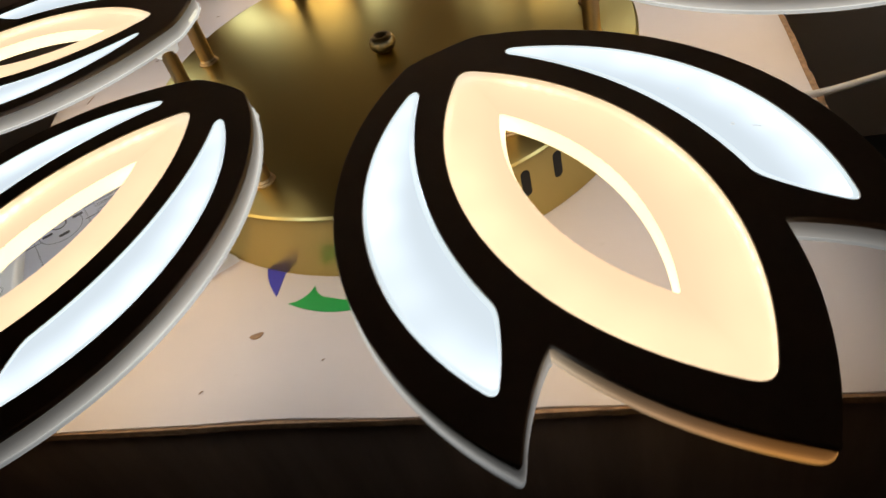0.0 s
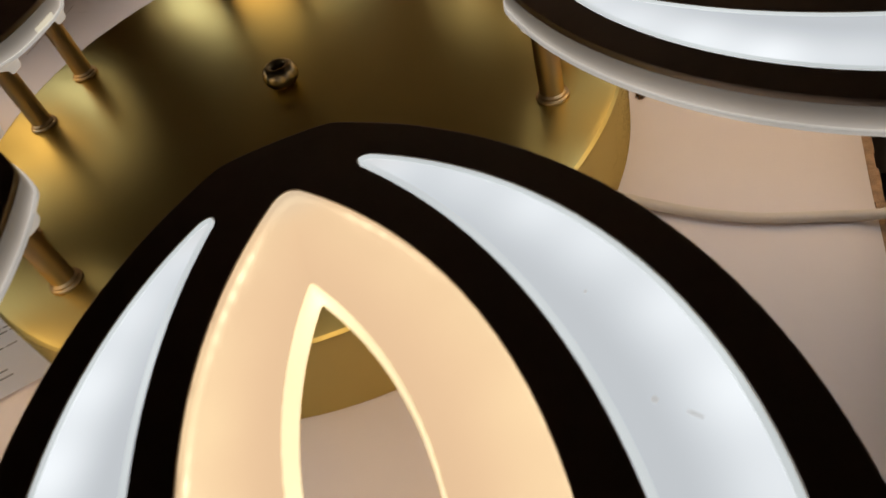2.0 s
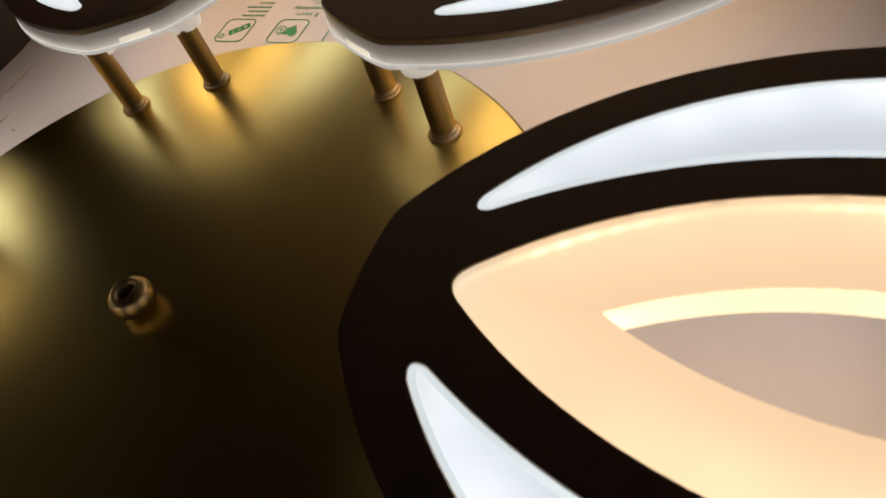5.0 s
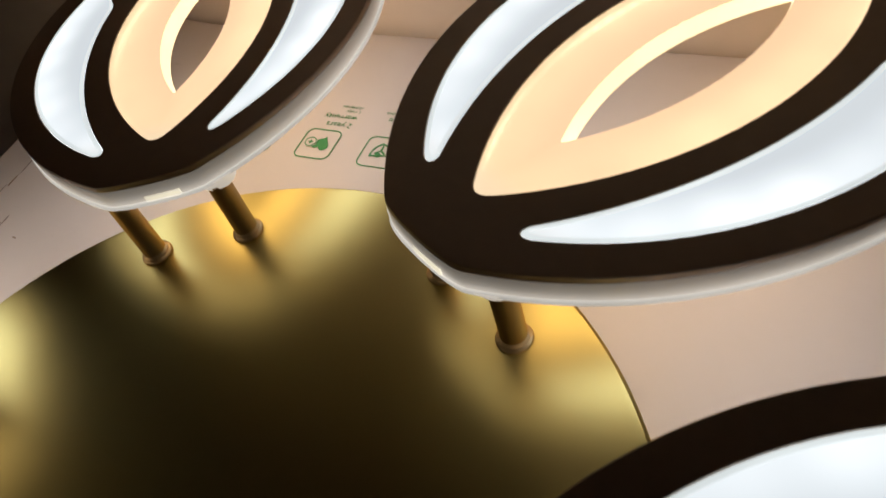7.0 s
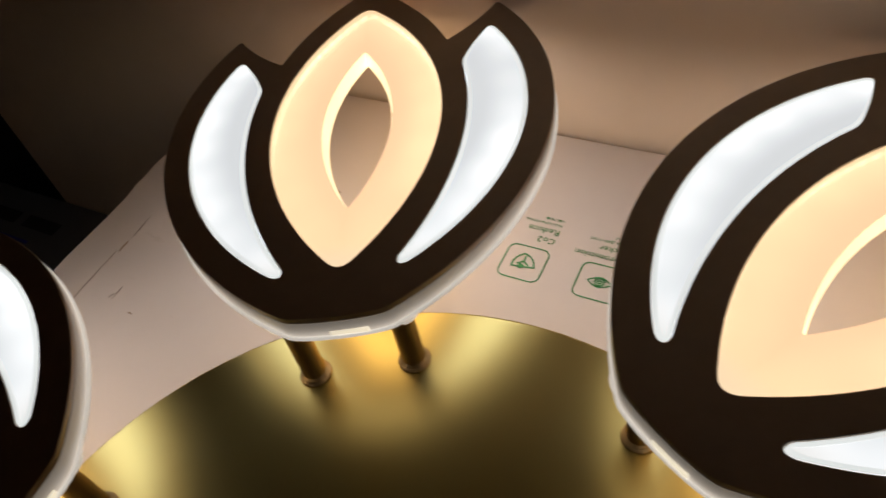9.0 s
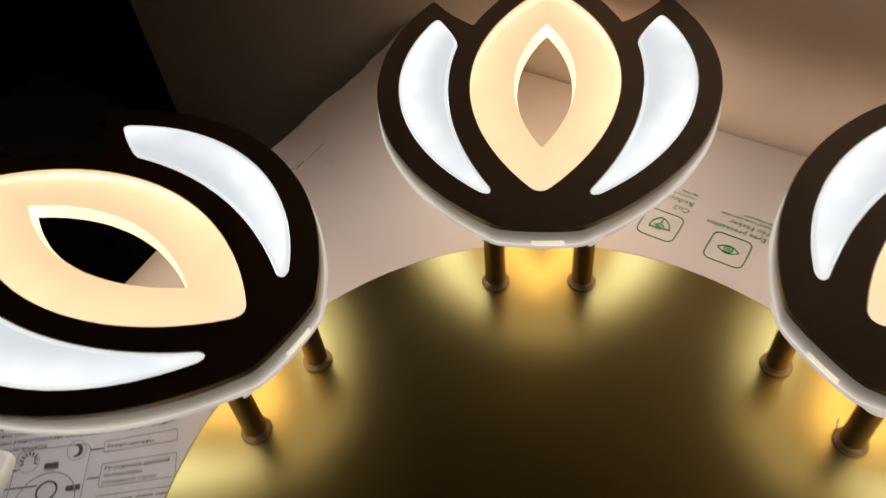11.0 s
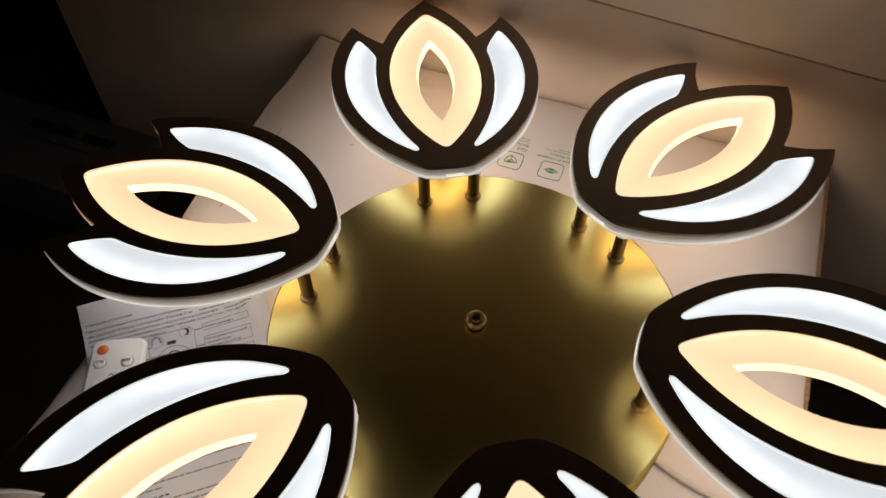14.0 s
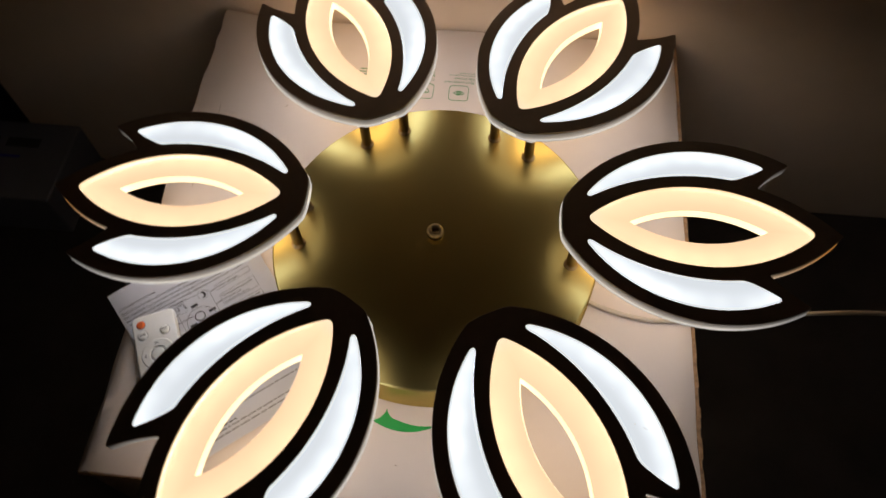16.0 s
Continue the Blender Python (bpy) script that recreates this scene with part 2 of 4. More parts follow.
M_PALEGREEN = plain("pale_green_print", (0.17, 0.30, 0.15), 0.6, vary=0.5, scale=700)
M_LEAF = plain("leaf_green_print", (0.005, 0.33, 0.06), 0.5, vary=0.05)
M_BLUE = plain("blue_print", (0.045, 0.045, 0.42), 0.5, vary=0.05)
M_WHITEPL = plain("remote_white", (0.78, 0.77, 0.76), 0.38, vary=0.03)
M_ORANGE = plain("orange_rubber", (0.85, 0.16, 0.03), 0.5, vary=0.05)
M_ORANGE_DARK = plain("dark_orange_print", (0.38, 0.06, 0.02), 0.6, vary=0.05)
M_BUTTON = plain("button_white", (0.80, 0.80, 0.79), 0.45, vary=0.03)
M_CABLE = plain("cable_white", (0.58, 0.49, 0.40), 0.45, vary=0.05)
M_WALL = plain("painted_wall", (0.78, 0.62, 0.50), 0.7, vary=0.05, scale=9, bumped=0.25)
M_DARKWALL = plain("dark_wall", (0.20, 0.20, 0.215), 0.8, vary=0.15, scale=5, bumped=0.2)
M_FLOOR = plain("dark_floor", (0.06, 0.05, 0.045), 0.6, vary=0.3, scale=8, bumped=0.2)
M_CEIL = plain("ceiling_paint", (0.52, 0.49, 0.45), 0.9, vary=0.04, scale=3)
M_GREYBOX = carton_paper("grey_carton", (0.19, 0.195, 0.23), (0.15, 0.13, 0.12))


# ---------------------------------------------------------------- building helpers
def part(name, data, material, parent=None, label="", m=None):
    """Links a mesh, or a bmesh, as one object under a thing or a part."""
    if isinstance(data, bmesh.types.BMesh):
        me = bpy.data.meshes.new(name)
        data.to_mesh(me)
        data.free()
        data = me
    if material is not None and not data.materials:
        data.materials.append(material)
    ob = new(name, data)
    if parent is not None:
        ob.parent = parent
    if m is not None:
        ob.matrix_basis = m
    if label:
        ob["label"] = label
    return ob


def smooth(ob, angle=40):
    for p in ob.data.polygons:
        p.use_smooth = True
    ob.data.set_sharp_from_angle(angle=radians(angle))
    return ob


def thing(name, label, category, group="", m=None):
    ob = new(name)
    ob.empty_display_size = 0.05
    if m is not None:
        ob.matrix_basis = m
    return tagged(ob, label, category, group)


def box_bm(x0, x1, y0, y1, z0, z1, bevel=0.0, segments=2):
    bm = bmesh.new()
    bmesh.ops.create_cube(bm, size=1, matrix=Matrix.Translation(((x0 + x1) / 2, (y0 + y1) / 2, (z0 + z1) / 2)) @ Matrix.Diagonal((x1 - x0, y1 - y0, z1 - z0, 1)))
    if bevel:
        bmesh.ops.bevel(bm, geom=bm.edges[:], offset=bevel, segments=segments, affect="EDGES", profile=0.5)
    return bm


def lathe(profile, steps=32, close=False):
    """A turned solid from (radius, height) pairs."""
    bm = bmesh.new()
    rings = []
    for r, z in profile:
        if r < 1e-6:
            rings.append([bm.verts.new((0, 0, z))])
        else:
            rings.append([bm.verts.new((r * math.cos(2 * math.pi * k / steps), r * math.sin(2 * math.pi * k / steps), z)) for k in range(steps)])
    for a, b in zip(rings, rings[1:]):
        for k in range(steps):
            q = [a[k % len(a)], a[(k + 1) % len(a)], b[(k + 1) % len(b)], b[k % len(b)]]
            q = [v for i, v in enumerate(q) if v not in q[:i]]
            if len(q) > 2:
                bm.faces.new(q)
    bmesh.ops.recalc_face_normals(bm, faces=bm.faces[:])
    return bm


def flat_mesh(name, loops, thick, bevel=0.0):
    """A plate from closed loops of (x, y); inner loops become openings. Its top lies at z = 0."""
    cu = bpy.data.curves.new(name, "CURVE")
    cu.dimensions, cu.fill_mode = "2D", "BOTH"
    cu.extrude, cu.bevel_depth, cu.bevel_resolution, cu.offset = thick / 2 - bevel, bevel, 1, -bevel
    for loop in loops:
        sp = cu.splines.new("POLY")
        sp.points.add(len(loop) - 1)
        for p, (x, y) in zip(sp.points, loop):
            p.co = (x, y, 0, 1)
        sp.use_cyclic_u = True
    tmp = new("tmp", cu)
    me = bpy.data.meshes.new_from_object(tmp)
    bpy.data.objects.remove(tmp)
    me.transform(Matrix.Translation((0, 0, -thick / 2)))
    return me


def text_mesh(words, size):
    cu = bpy.data.curves.new("text", "FONT")
    cu.body, cu.size, cu.resolution_u, cu.offset, cu.space_character = words, size, 2, size * 0.004, 1.04
    tmp = new("tmp", cu)
    me = bpy.data.meshes.new_from_object(tmp)
    bpy.data.objects.remove(tmp)
    return me


def arc(cu, cv, r, u0, u1, n=28):
    """Points on the upper side of a circle, from u0 to u1."""
    return [(u, cv + math.sqrt(max(r * r - (u - cu) ** 2, 0))) for u in (u0 + (u1 - u0) * 0.5 * (1 - math.cos(math.pi * k / n)) for k in range(n + 1))]


def bow(a, b, sag, n=8):
    """A slightly curved edge from a to b."""
    dx, dy = b[0] - a[0], b[1] - a[1]
    return [(a[0] + dx * t - dy * sag * 4 * t * (1 - t), a[1] + dy * t + dx * sag * 4 * t * (1 - t)) for t in (k / n for k in range(n + 1))]


def rounded(runs, radii, n=6):
    """Joins runs of points into a closed loop; the corner after run i is rounded by radii[i]."""
    out = []
    N = len(runs)
    for i in range(N):
        run, start, end = runs[i], radii[i - 1], radii[i]
        a, b = run[0], run[-1]
        keep = [p for p in run if (start == 0 or math.dist(p, a) >= start) and (end == 0 or math.dist(p, b) >= end)]
        if end == 0:
            keep = keep[:-1] if keep and math.dist(keep[-1], b) < 1e-9 else keep
        out.append(keep)
    loop = []
    for i in range(N):
        loop += out[i]
        if radii[i]:
            c = runs[i][-1]
            nxt = out[(i + 1) % N]
            p, q = out[i][-1], nxt[0]
            for k in range(1, n):
                t = k / n
                loop.append(((1 - t) ** 2 * p[0] + 2 * t * (1 - t) * c[0] + t * t * q[0], (1 - t) ** 2 * p[1] + 2 * t * (1 - t) * c[1] + t * t * q[1]))
    return loop


def mirror(run):
    return [(u, -v) for u, v in reversed(run)]


def scaled(loop):
    return [(u * U, v * U) for u, v in loop]


# ---------------------------------------------------------------- the petals' outlines (petal units: u outwards, v sideways)
FLAT_U, FLAT_V = 0.872, 0.125
TIP, NOTCH, CROWN = (2.457, 0.548), (2.217, 0.340), 2.750


def plate_loop(g=0.0):
    side = arc(1.87, -0.434, 1.144 + g, FLAT_U - g * 0.6, TIP[0] + g * 0.5, 44)
    tip_in = bow(side[-1], (NOTCH[0] + g * 0.2, NOTCH[1] + g), -0.05)
    crown = arc(1.855, -0.81, 1.2 + g, NOTCH[0] + g * 0.2, CROWN + g, 16)
    crown[0], crown[-1] = tip_in[-1], (CROWN + g, 0.0)
    base = [(FLAT_U - g, -side[0][1]), (FLAT_U - g, 0.0), (FLAT_U - g, side[0][1])]
    return rounded([side, tip_in, crown, mirror(crown), mirror(tip_in), mirror(side), base], [0.018, 0, 0.02, 0, 0.018, 0.03, 0.03])


def lens_loop(g=0.0, fillet=0.05):
    top = arc(1.806, -0.79, 1.09 + g, 1.806 - 0.751 - 1.4 * g, 1.806 + 0.751 + 1.4 * g, 40)
    top[0], top[-1] = (top[0][0], 0.0), (top[-1][0], 0.0)
    return rounded([top, mirror(top)], [fillet, fillet])


def hole_loop(g=0.0):
    top = arc(1.79, -0.791, 0.915 + g, 1.79 - 0.46 - 1.7 * g, 1.79 + 0.46 + 1.7 * g, 32)
    top[0], top[-1] = (top[0][0], 0.0), (top[-1][0], 0.0)
    return rounded([top, mirror(top)], [0.005, 0.005])


def crescent_loop(side, g=0.0, gi=-0.004):
    outer = arc(1.8476, -0.3699, 0.975 + g, 1.050 - g, 2.274 + g, 36)
    end = bow(outer[-1], (2.050 - g * 0.3, 0.386 - gi), 0.035)
    inner = list(reversed(arc(1.845, -1.01, 1.41 - gi, 1.060 - g, 2.050 - g * 0.3, 30)))
    inner[0] = end[-1]
    inner[-1] = outer[0] = (1.040 - g, 0.164)
    loop = rounded([outer, end, inner], [0.03, 0.015, 0.045])
    return loop if side > 0 else [(u, -v) for u, v in reversed(loop)]


def side_body_loop(g=0.0):
    """The acrylic under both side petals, open where the crown lies."""
    outer = arc(1.87, -0.434, 1.144 + g, FLAT_U - g * 0.6, TIP[0] + g * 0.5, 44)
    tip_in = bow(outer[-1], (NOTCH[0], NOTCH[1] + 0.012), -0.05)
    seam = list(reversed(arc(1.855, -0.81, 1.206, 1.02, NOTCH[0], 30)))
    seam[0] = tip_in[-1]
    across = [seam[-1], (1.0, 0.0), (seam[-1][0], -seam[-1][1])]
    base = [(FLAT_U - g, -outer[0][1]), (FLAT_U - g, 0.0), (FLAT_U - g, outer[0][1])]
    return rounded([outer, tip_in, seam, across, mirror(seam), mirror(tip_in), mirror(outer), base], [0.018, 0, 0, 0, 0, 0.018, 0.03, 0.03])


def crown_body_loop(g=0.0):
    top = arc(1.855, -0.81, 1.2 + g, 1.855 - 0.81, CROWN - 0.012, 40)
    top[0], top[-1] = (top[0][0], 0.0), (CROWN - 0.006, 0.0)
    return rounded([top, mirror(top)], [0.03, 0.02])


def dished_lens(name, outer, inner, dip, thick, rings_n=7):
    """The warm diffuser: a ring between two eye-shaped loops whose surface dips towards the opening."""
    c = 1.8

    def polar(loop):
        return sorted((math.atan2(v, u - c), math.hypot(u - c, v)) for u, v in loop)

    def radius(table, a):
        for (a0, r0), (a1, r1) in zip(table, table[1:]):
            if a0 <= a <= a1:
                return r0 if a1 - a0 < 1e-9 else r0 + (r1 - r0) * (a - a0) / (a1 - a0)
        a0, r0 = table[-1]
        a1, r1 = table[0][0] + 2 * math.pi, table[0][1]
        if a < table[0][0]:
            a += 2 * math.pi
        return r0 + (r1 - r0) * (a - a0) / max(a1 - a0, 1e-9)

    to, ti = polar(outer), polar(inner)
    angles = []
    for a in sorted(a for a, _ in to + ti):
        if not angles or a - angles[-1] > 0.006:
            angles.append(a)
    bm = bmesh.new()
    layers = []
    for low in (0.0, thick):
        layer = []
        for k in range(rings_n):
            f = k / (rings_n - 1)
            z = -dip * f ** 1.4 - low - (0.002 if k in (0, rings_n - 1) and not low else 0.0)
            ring_ = []
            for a in angles:
                r = radius(to, a) * (1 - f) + radius(ti, a) * f
                ring_.append(bm.verts.new(((c + r * math.cos(a)) * U, r * math.sin(a) * U, z * U)))
            layer.append(ring_)
        layers.append(layer)
    n = len(angles)
    shell = layers[0] + layers[1][::-1]
    for a, b in zip(shell, shell[1:] + shell[:1]):
        for k in range(n):
            bm.faces.new((a[k], a[(k + 1) % n], b[(k + 1) % n], b[k]))
    bmesh.ops.recalc_face_normals(bm, faces=bm.faces[:])
    me = bpy.data.meshes.new(name)
    bm.to_mesh(me)
    bm.free()
    return me


PLATE_T, BODY_T, CROWN_T = 0.022, 0.056, 0.046
MESH = {
    "plate": flat_mesh("petal_plate", [scaled(plate_loop()), scaled(lens_loop(0.010)), scaled(crescent_loop(1, 0.010)), scaled(crescent_loop(-1, 0.010))], PLATE_T * U, 0.0005),
    "lens": dished_lens("warm_diffuser", lens_loop(0.0095), hole_loop(0.002), 0.018, 0.012),
    "rim": dished_lens("inner_rim", hole_loop(0.003), hole_loop(-0.009), 0.045, 0.012, 4),
    "crown": flat_mesh("crown_body", [scaled(crown_body_loop()), scaled(lens_loop(0.012))], CROWN_T * U, 0.0004),
    "crown_lip": flat_mesh("crown_lip", [scaled(crown_body_loop(0.004)), scaled(lens_loop(0.02))], 0.009 * U, 0.0003),
    "body": flat_mesh("petal_side", [scaled(side_body_loop()), scaled(crescent_loop(1, 0.03)), scaled(crescent_loop(-1, 0.03))], BODY_T * U, 0.0002),
    "lip": flat_mesh("petal_lip", [scaled(side_body_loop(0.006)), scaled(crescent_loop(1, 0.03)), scaled(crescent_loop(-1, 0.03))], 0.012 * U, 0.0002),
    "under_warm": flat_mesh("warm_light_panel", [scaled(lens_loop(-0.05)), scaled(hole_loop(0.02))], 0.006 * U),
    "backing": flat_mesh("warm_panel_mask", [scaled(lens_loop(0.008)), scaled(hole_loop(0.02))], 0.003 * U),
    "led_warm": flat_mesh("warm_diodes", [scaled(lens_loop(0.0118)), scaled(lens_loop(0.0100))], 0.024 * U),
}
for s, tag_ in ((1, "a"), (-1, "b")):
    MESH["cres" + tag_] = flat_mesh("cool_diffuser", [scaled(crescent_loop(s, 0.0085, -0.0055))], 0.019 * U, 0.0003)
    MESH["edge" + tag_] = flat_mesh("crescent_edge", [scaled(crescent_loop(s, 0.008, -0.006)), scaled(crescent_loop(s, -0.004, -0.018))], 0.019 * U)
    MESH["under" + tag_] = flat_mesh("cool_light_panel", [scaled(crescent_loop(s, 0.0))], 0.006 * U)
boss_bm = lathe([(0, 0.0), (0.086, 0.0), (0.078, -0.010), (0.066, -0.022), (0.059, -0.036), (0.057, -0.050), (0.053, -0.055), (0, -0.055)], 28)
bmesh.ops.scale(boss_bm, vec=(U, U, U), verts=boss_bm.verts[:])
MESH["boss"] = bpy.data.meshes.new("boss")
boss_bm.to_mesh(MESH["boss"])
boss_bm.free()
strip_bm = box_bm(0.0012 * U, 0.008 * U, -0.085 * U, 0.025 * U, -0.014 * U, 0.004 * U, 0.0003)
MESH["strip"] = bpy.data.meshes.new("glow_strip")
strip_bm.to_mesh(MESH["strip"])
strip_bm.free()
for key_ in ("plate", "lens", "rim", "crown", "crown_lip", "cresa", "cresb", "body", "lip", "boss"):
    for p_ in MESH[key_].polygons:
        p_.use_smooth = True
    MESH[key_].set_sharp_from_angle(angle=radians(35))


# ---------------------------------------------------------------- the setting
def slab(name, x0, x1, y0, y1, z0, z1, material, label, category, bevel=0.0):
    ob = part(name, box_bm(x0, x1, y0, y1, z0, z1, bevel), material)
    return tagged(ob, label, category, kind="structure")


WALL_Y = 2.445 * U
LEFT_X = -5.2 * U
slab("floor", -2.6, 2.6, -2.4, 1.7, -0.1, 0.0, M_FLOOR, "dark floor in the unlit room", "floor")


def seam_z(x):
    """Height of the seam across the wall, which falls slightly to one side."""
    return Z0 + 0.588 * U - 0.0685 * x


def wall_piece(name, low, top, front, material, label, round_low=0.0, round_top=0.0):
    """A stretch of wall with slanted lower and upper edges, given as heights at both ends."""
    bm = bmesh.new()
    ends = []
    for x, lo, hi in ((LEFT_X, low[0], top[0]), (2.4, low[1], top[1])):
        prof = [(front, lo + round_low)] + [(front + round_low * (1 - math.cos(a)), lo + round_low * (1 - math.sin(a))) for a in (math.pi / 2 * k / 4 for k in range(1, 5))] if round_low else [(front, lo)]
        tip = [(front + round_top * (1 - math.cos(a)), hi - round_top * (1 - math.sin(a))) for a in (math.pi / 2 * k / 4 for k in range(4, 0, -1))] + [(front, hi - round_top)] if round_top else [(front, hi)]
        loop = prof + [(WALL_Y + 0.12, lo), (WALL_Y + 0.12, hi)] + tip
        ends.append([bm.verts.new((x, y, z)) for y, z in loop])
    n = len(ends[0])
    for k in range(n):
        bm.faces.new((ends[0][k], ends[0][(k + 1) % n], ends[1][(k + 1) % n], ends[1][k]))
    bm.faces.new(ends[0])
    bm.faces.new(list(reversed(ends[1])))
    bmesh.ops.recalc_face_normals(bm, faces=bm.faces[:])
    return tagged(smooth(part(name, bm, material), 30), label, "wall", kind="structure")


SEAM = (seam_z(LEFT_X), seam_z(2.4))
wall_piece("wall_north", (0.0, 0.0), (SEAM[0] - 0.0010, SEAM[1] - 0.0010), WALL_Y, M_WALL, "pale painted wall panel behind the carton", 0.0, 0.0012)
wall_piece("wall_north_upper", (SEAM[0] + 0.0012, SEAM[1] + 0.0012), (2.5, 2.5), WALL_Y - 0.0014, M_WALL, "upper pale wall panel above a slanting seam", 0.0016, 0.0)
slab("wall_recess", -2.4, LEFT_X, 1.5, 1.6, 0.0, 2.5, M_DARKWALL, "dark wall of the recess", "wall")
# Side and rear walls and ceiling are added; their tones set the bounced light.
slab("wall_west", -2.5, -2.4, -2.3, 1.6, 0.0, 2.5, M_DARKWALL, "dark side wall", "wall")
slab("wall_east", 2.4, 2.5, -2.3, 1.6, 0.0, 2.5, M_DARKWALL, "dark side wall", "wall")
slab("wall_south", -2.5, 2.5, -2.4, -2.3, 0.0, 2.5, M_DARKWALL, "unseen dark wall added behind the viewer", "wall")
slab("ceiling", -2.5, 2.5, -2.4, 1.7, 2.5, 2.6, M_CEIL, "unseen plain painted ceiling added to close the unlit room", "ceiling")


# ---------------------------------------------------------------- the carton the lamp stands on
def top_z(x, y):
    """Height of the carton's top at x, y in petal units."""
    z = -0.317 + 0.0017 * y
    z += 0.10 * max(0.0, 1 - math.hypot(x + 2.2, y - 2.4) / 0.7) ** 2
    z -= (0.010 + 0.11 * min(1.0, max(0.0, 0.5 - y))) * min(1.0, max(0.0, (-2.165 - 0.02 * math.sin(y * 2.3) - x) / 0.08))
    z -= 0.012 * math.exp(-((x + 2.16 + 0.02 * math.sin(y * 1.7)) / 0.02) ** 2)
    z -= 0.014 * min(1.0, max(0.0, (x - 1.805 - 0.006 * math.sin(y * 1.9)) / 0.07))
    z -= 0.004 * math.exp(-((x - 1.80 - 0.006 * math.sin(y * 1.9)) / 0.014) ** 2)
    r = math.hypot(x, y)
    if r > 1.25:
        z += 0.010 * noise.noise((x * 1.3, y * 1.3, 0.0)) * min(1, (r - 1.25) * 2)
    return z


def on_top(x, y, dz=0.0):
    return Vector((x * U, y * U, Z0 + top_z(x, y) * U + dz))


BX0, BX1, BY0, BY1 = -2.205, 1.885, -1.836, 2.400


def carton():
    root = thing("carton", "large white cardboard carton with green printing, standing against the wall", "box")
    n = 56
    bm = bmesh.new()
    T = 0.0045
    rows_ = []
    for j in range(n + 1):
        row = []
        for i in range(n + 1):
            x, y = BX0 + (BX1 - BX0) * i / n, BY0 + (BY1 - BY0) * j / n
            # the edges are slightly crushed and wavy
            side_pull = max(0.0, 1 - i / 6)
            x -= 0.075 * side_pull * math.sin(math.pi * min(max((y + 1.83) / 4.5, 0), 1)) ** 0.6
            if i == 0:
                x += 0.018 * noise.noise((0.0, y * 2.1, 3.0)) + 0.02 * (1 if 1.5 < y < 2.3 else 0) * noise.noise((0, y * 7, 5.0))
            if i == n:
                x += 0.008 * noise.noise((0.0, y * 3.0, 7.0))
            if j == 0:
                y += 0.012 * noise.noise((x * 2.2, 0.0, 9.0))
            z = top_z(x, y)
            e = min(i, n - i, j, n - j)
            if e == 0:
                z -= 0.004 if i == 0 and y > 0.9 else 0.012
            row.append(bm.verts.new((x * U, y * U, Z0 + z * U)))
        rows_.append(row)
    for j in range(n):
        for i in range(n):
            bm.faces.new((rows_[j][i], rows_[j][i + 1], rows_[j + 1][i + 1], rows_[j + 1][i]))
    rim = [e for e in bm.edges if e.is_boundary]
    ext = bmesh.ops.extrude_edge_only(bm, edges=rim)
    bmesh.ops.translate(bm, vec=(0, 0, -T), verts=[v for v in ext["geom"] if isinstance(v, bmesh.types.BMVert)])
    bmesh.ops.recalc_face_normals(bm, faces=bm.faces[:])
    smooth(part("top_panel", bm, M_CARD, root, "white coated cardboard top, scuffed"), 50)
    # four side panels
    h = Z0 + (-0.356) * U - T
    w = 0.006
    x0, x1, y0, y1 = BX0 * U + 0.002, BX1 * U - 0.002, BY0 * U + 0.002, BY1 * U - 0.002
    for nm, a in (("front_panel", (x0, x1, y0, y0 + w)), ("back_panel", (x0, x1, y1 - w, y1)), ("side_panel", (x0, x0 + w, y0 + w, y1 - w)), ("side_panel", (x1 - w, x1, y0 + w, y1 - w))):
        top = h if nm != "back_panel" else Z0 - 0.336 * U
        part(nm, box_bm(*a, 0.0, top, 0.0008, 1), M_KRAFT, root, "brown kraft cardboard side")
    part("inner_tray", box_bm(x0 + w, x1 - w, y0 + w, y1 - w, 0.004, h - 0.002), M_KRAFT, root)
    # bare brown edges of the flaps
    bm = bmesh.new()
    for k in range(60):
        ya, yb = BY0 + (BY1 - BY0) * k / 60, BY0 + (BY1 - BY0) * (k + 1) / 60
        jit = 0.010 * noise.noise((k * 0.6, 1.0, 2.0))
        za = min(top_z(BX1, ya), top_z(BX1, yb)) - 0.012
        bmesh.ops.create_cube(bm, size=1, matrix=Matrix.Translation(((BX1 + 0.014 + jit) * U, (ya + yb) / 2 * U, Z0 + (za - 0.03) * U)) @ Matrix.Diagonal((0.030 * U, (yb - ya) * U * 1.02, 0.055 * U, 1)))
    part("flap_edge", bm, M_CORE, root, "torn bare brown cardboard edge")
    bm = bmesh.new()
    for k in range(48):
        xa, xb = BX0 + (BX1 - BX0) * k / 48, BX0 + (BX1 - BX0) * (k + 1) / 48
        jit = 0.004 * noise.noise((k * 0.2, 4.0, 2.0))
        za = min(top_z(xa, BY0), top_z(xb, BY0)) - 0.014
        bmesh.ops.create_cube(bm, size=1, matrix=Matrix.Translation(((xa + xb) / 2 * U, (BY0 - 0.003 + jit) * U, Z0 + (za - 0.022) * U)) @ Matrix.Diagonal(((xb - xa) * U * 1.02, 0.016 * U, 0.034 * U, 1)))
    part("front_edge", bm, M_CORE, root, "worn brown front edge")
    # torn paper lip along the crushed edge near the wall
    bm = bmesh.new()
    rows_ = []
    for k in range(31):
        y = 1.42 + 0.95 * k / 30
        x = BX0 - 0.075 * math.sin(math.pi * (y + 1.83) / 4.5) ** 0.6 + 0.018 * noise.noise((0.0, y * 2.1, 3.0)) + (0.02 * noise.noise((0, y * 7, 5.0)) if 1.5 < y < 2.3 else 0)
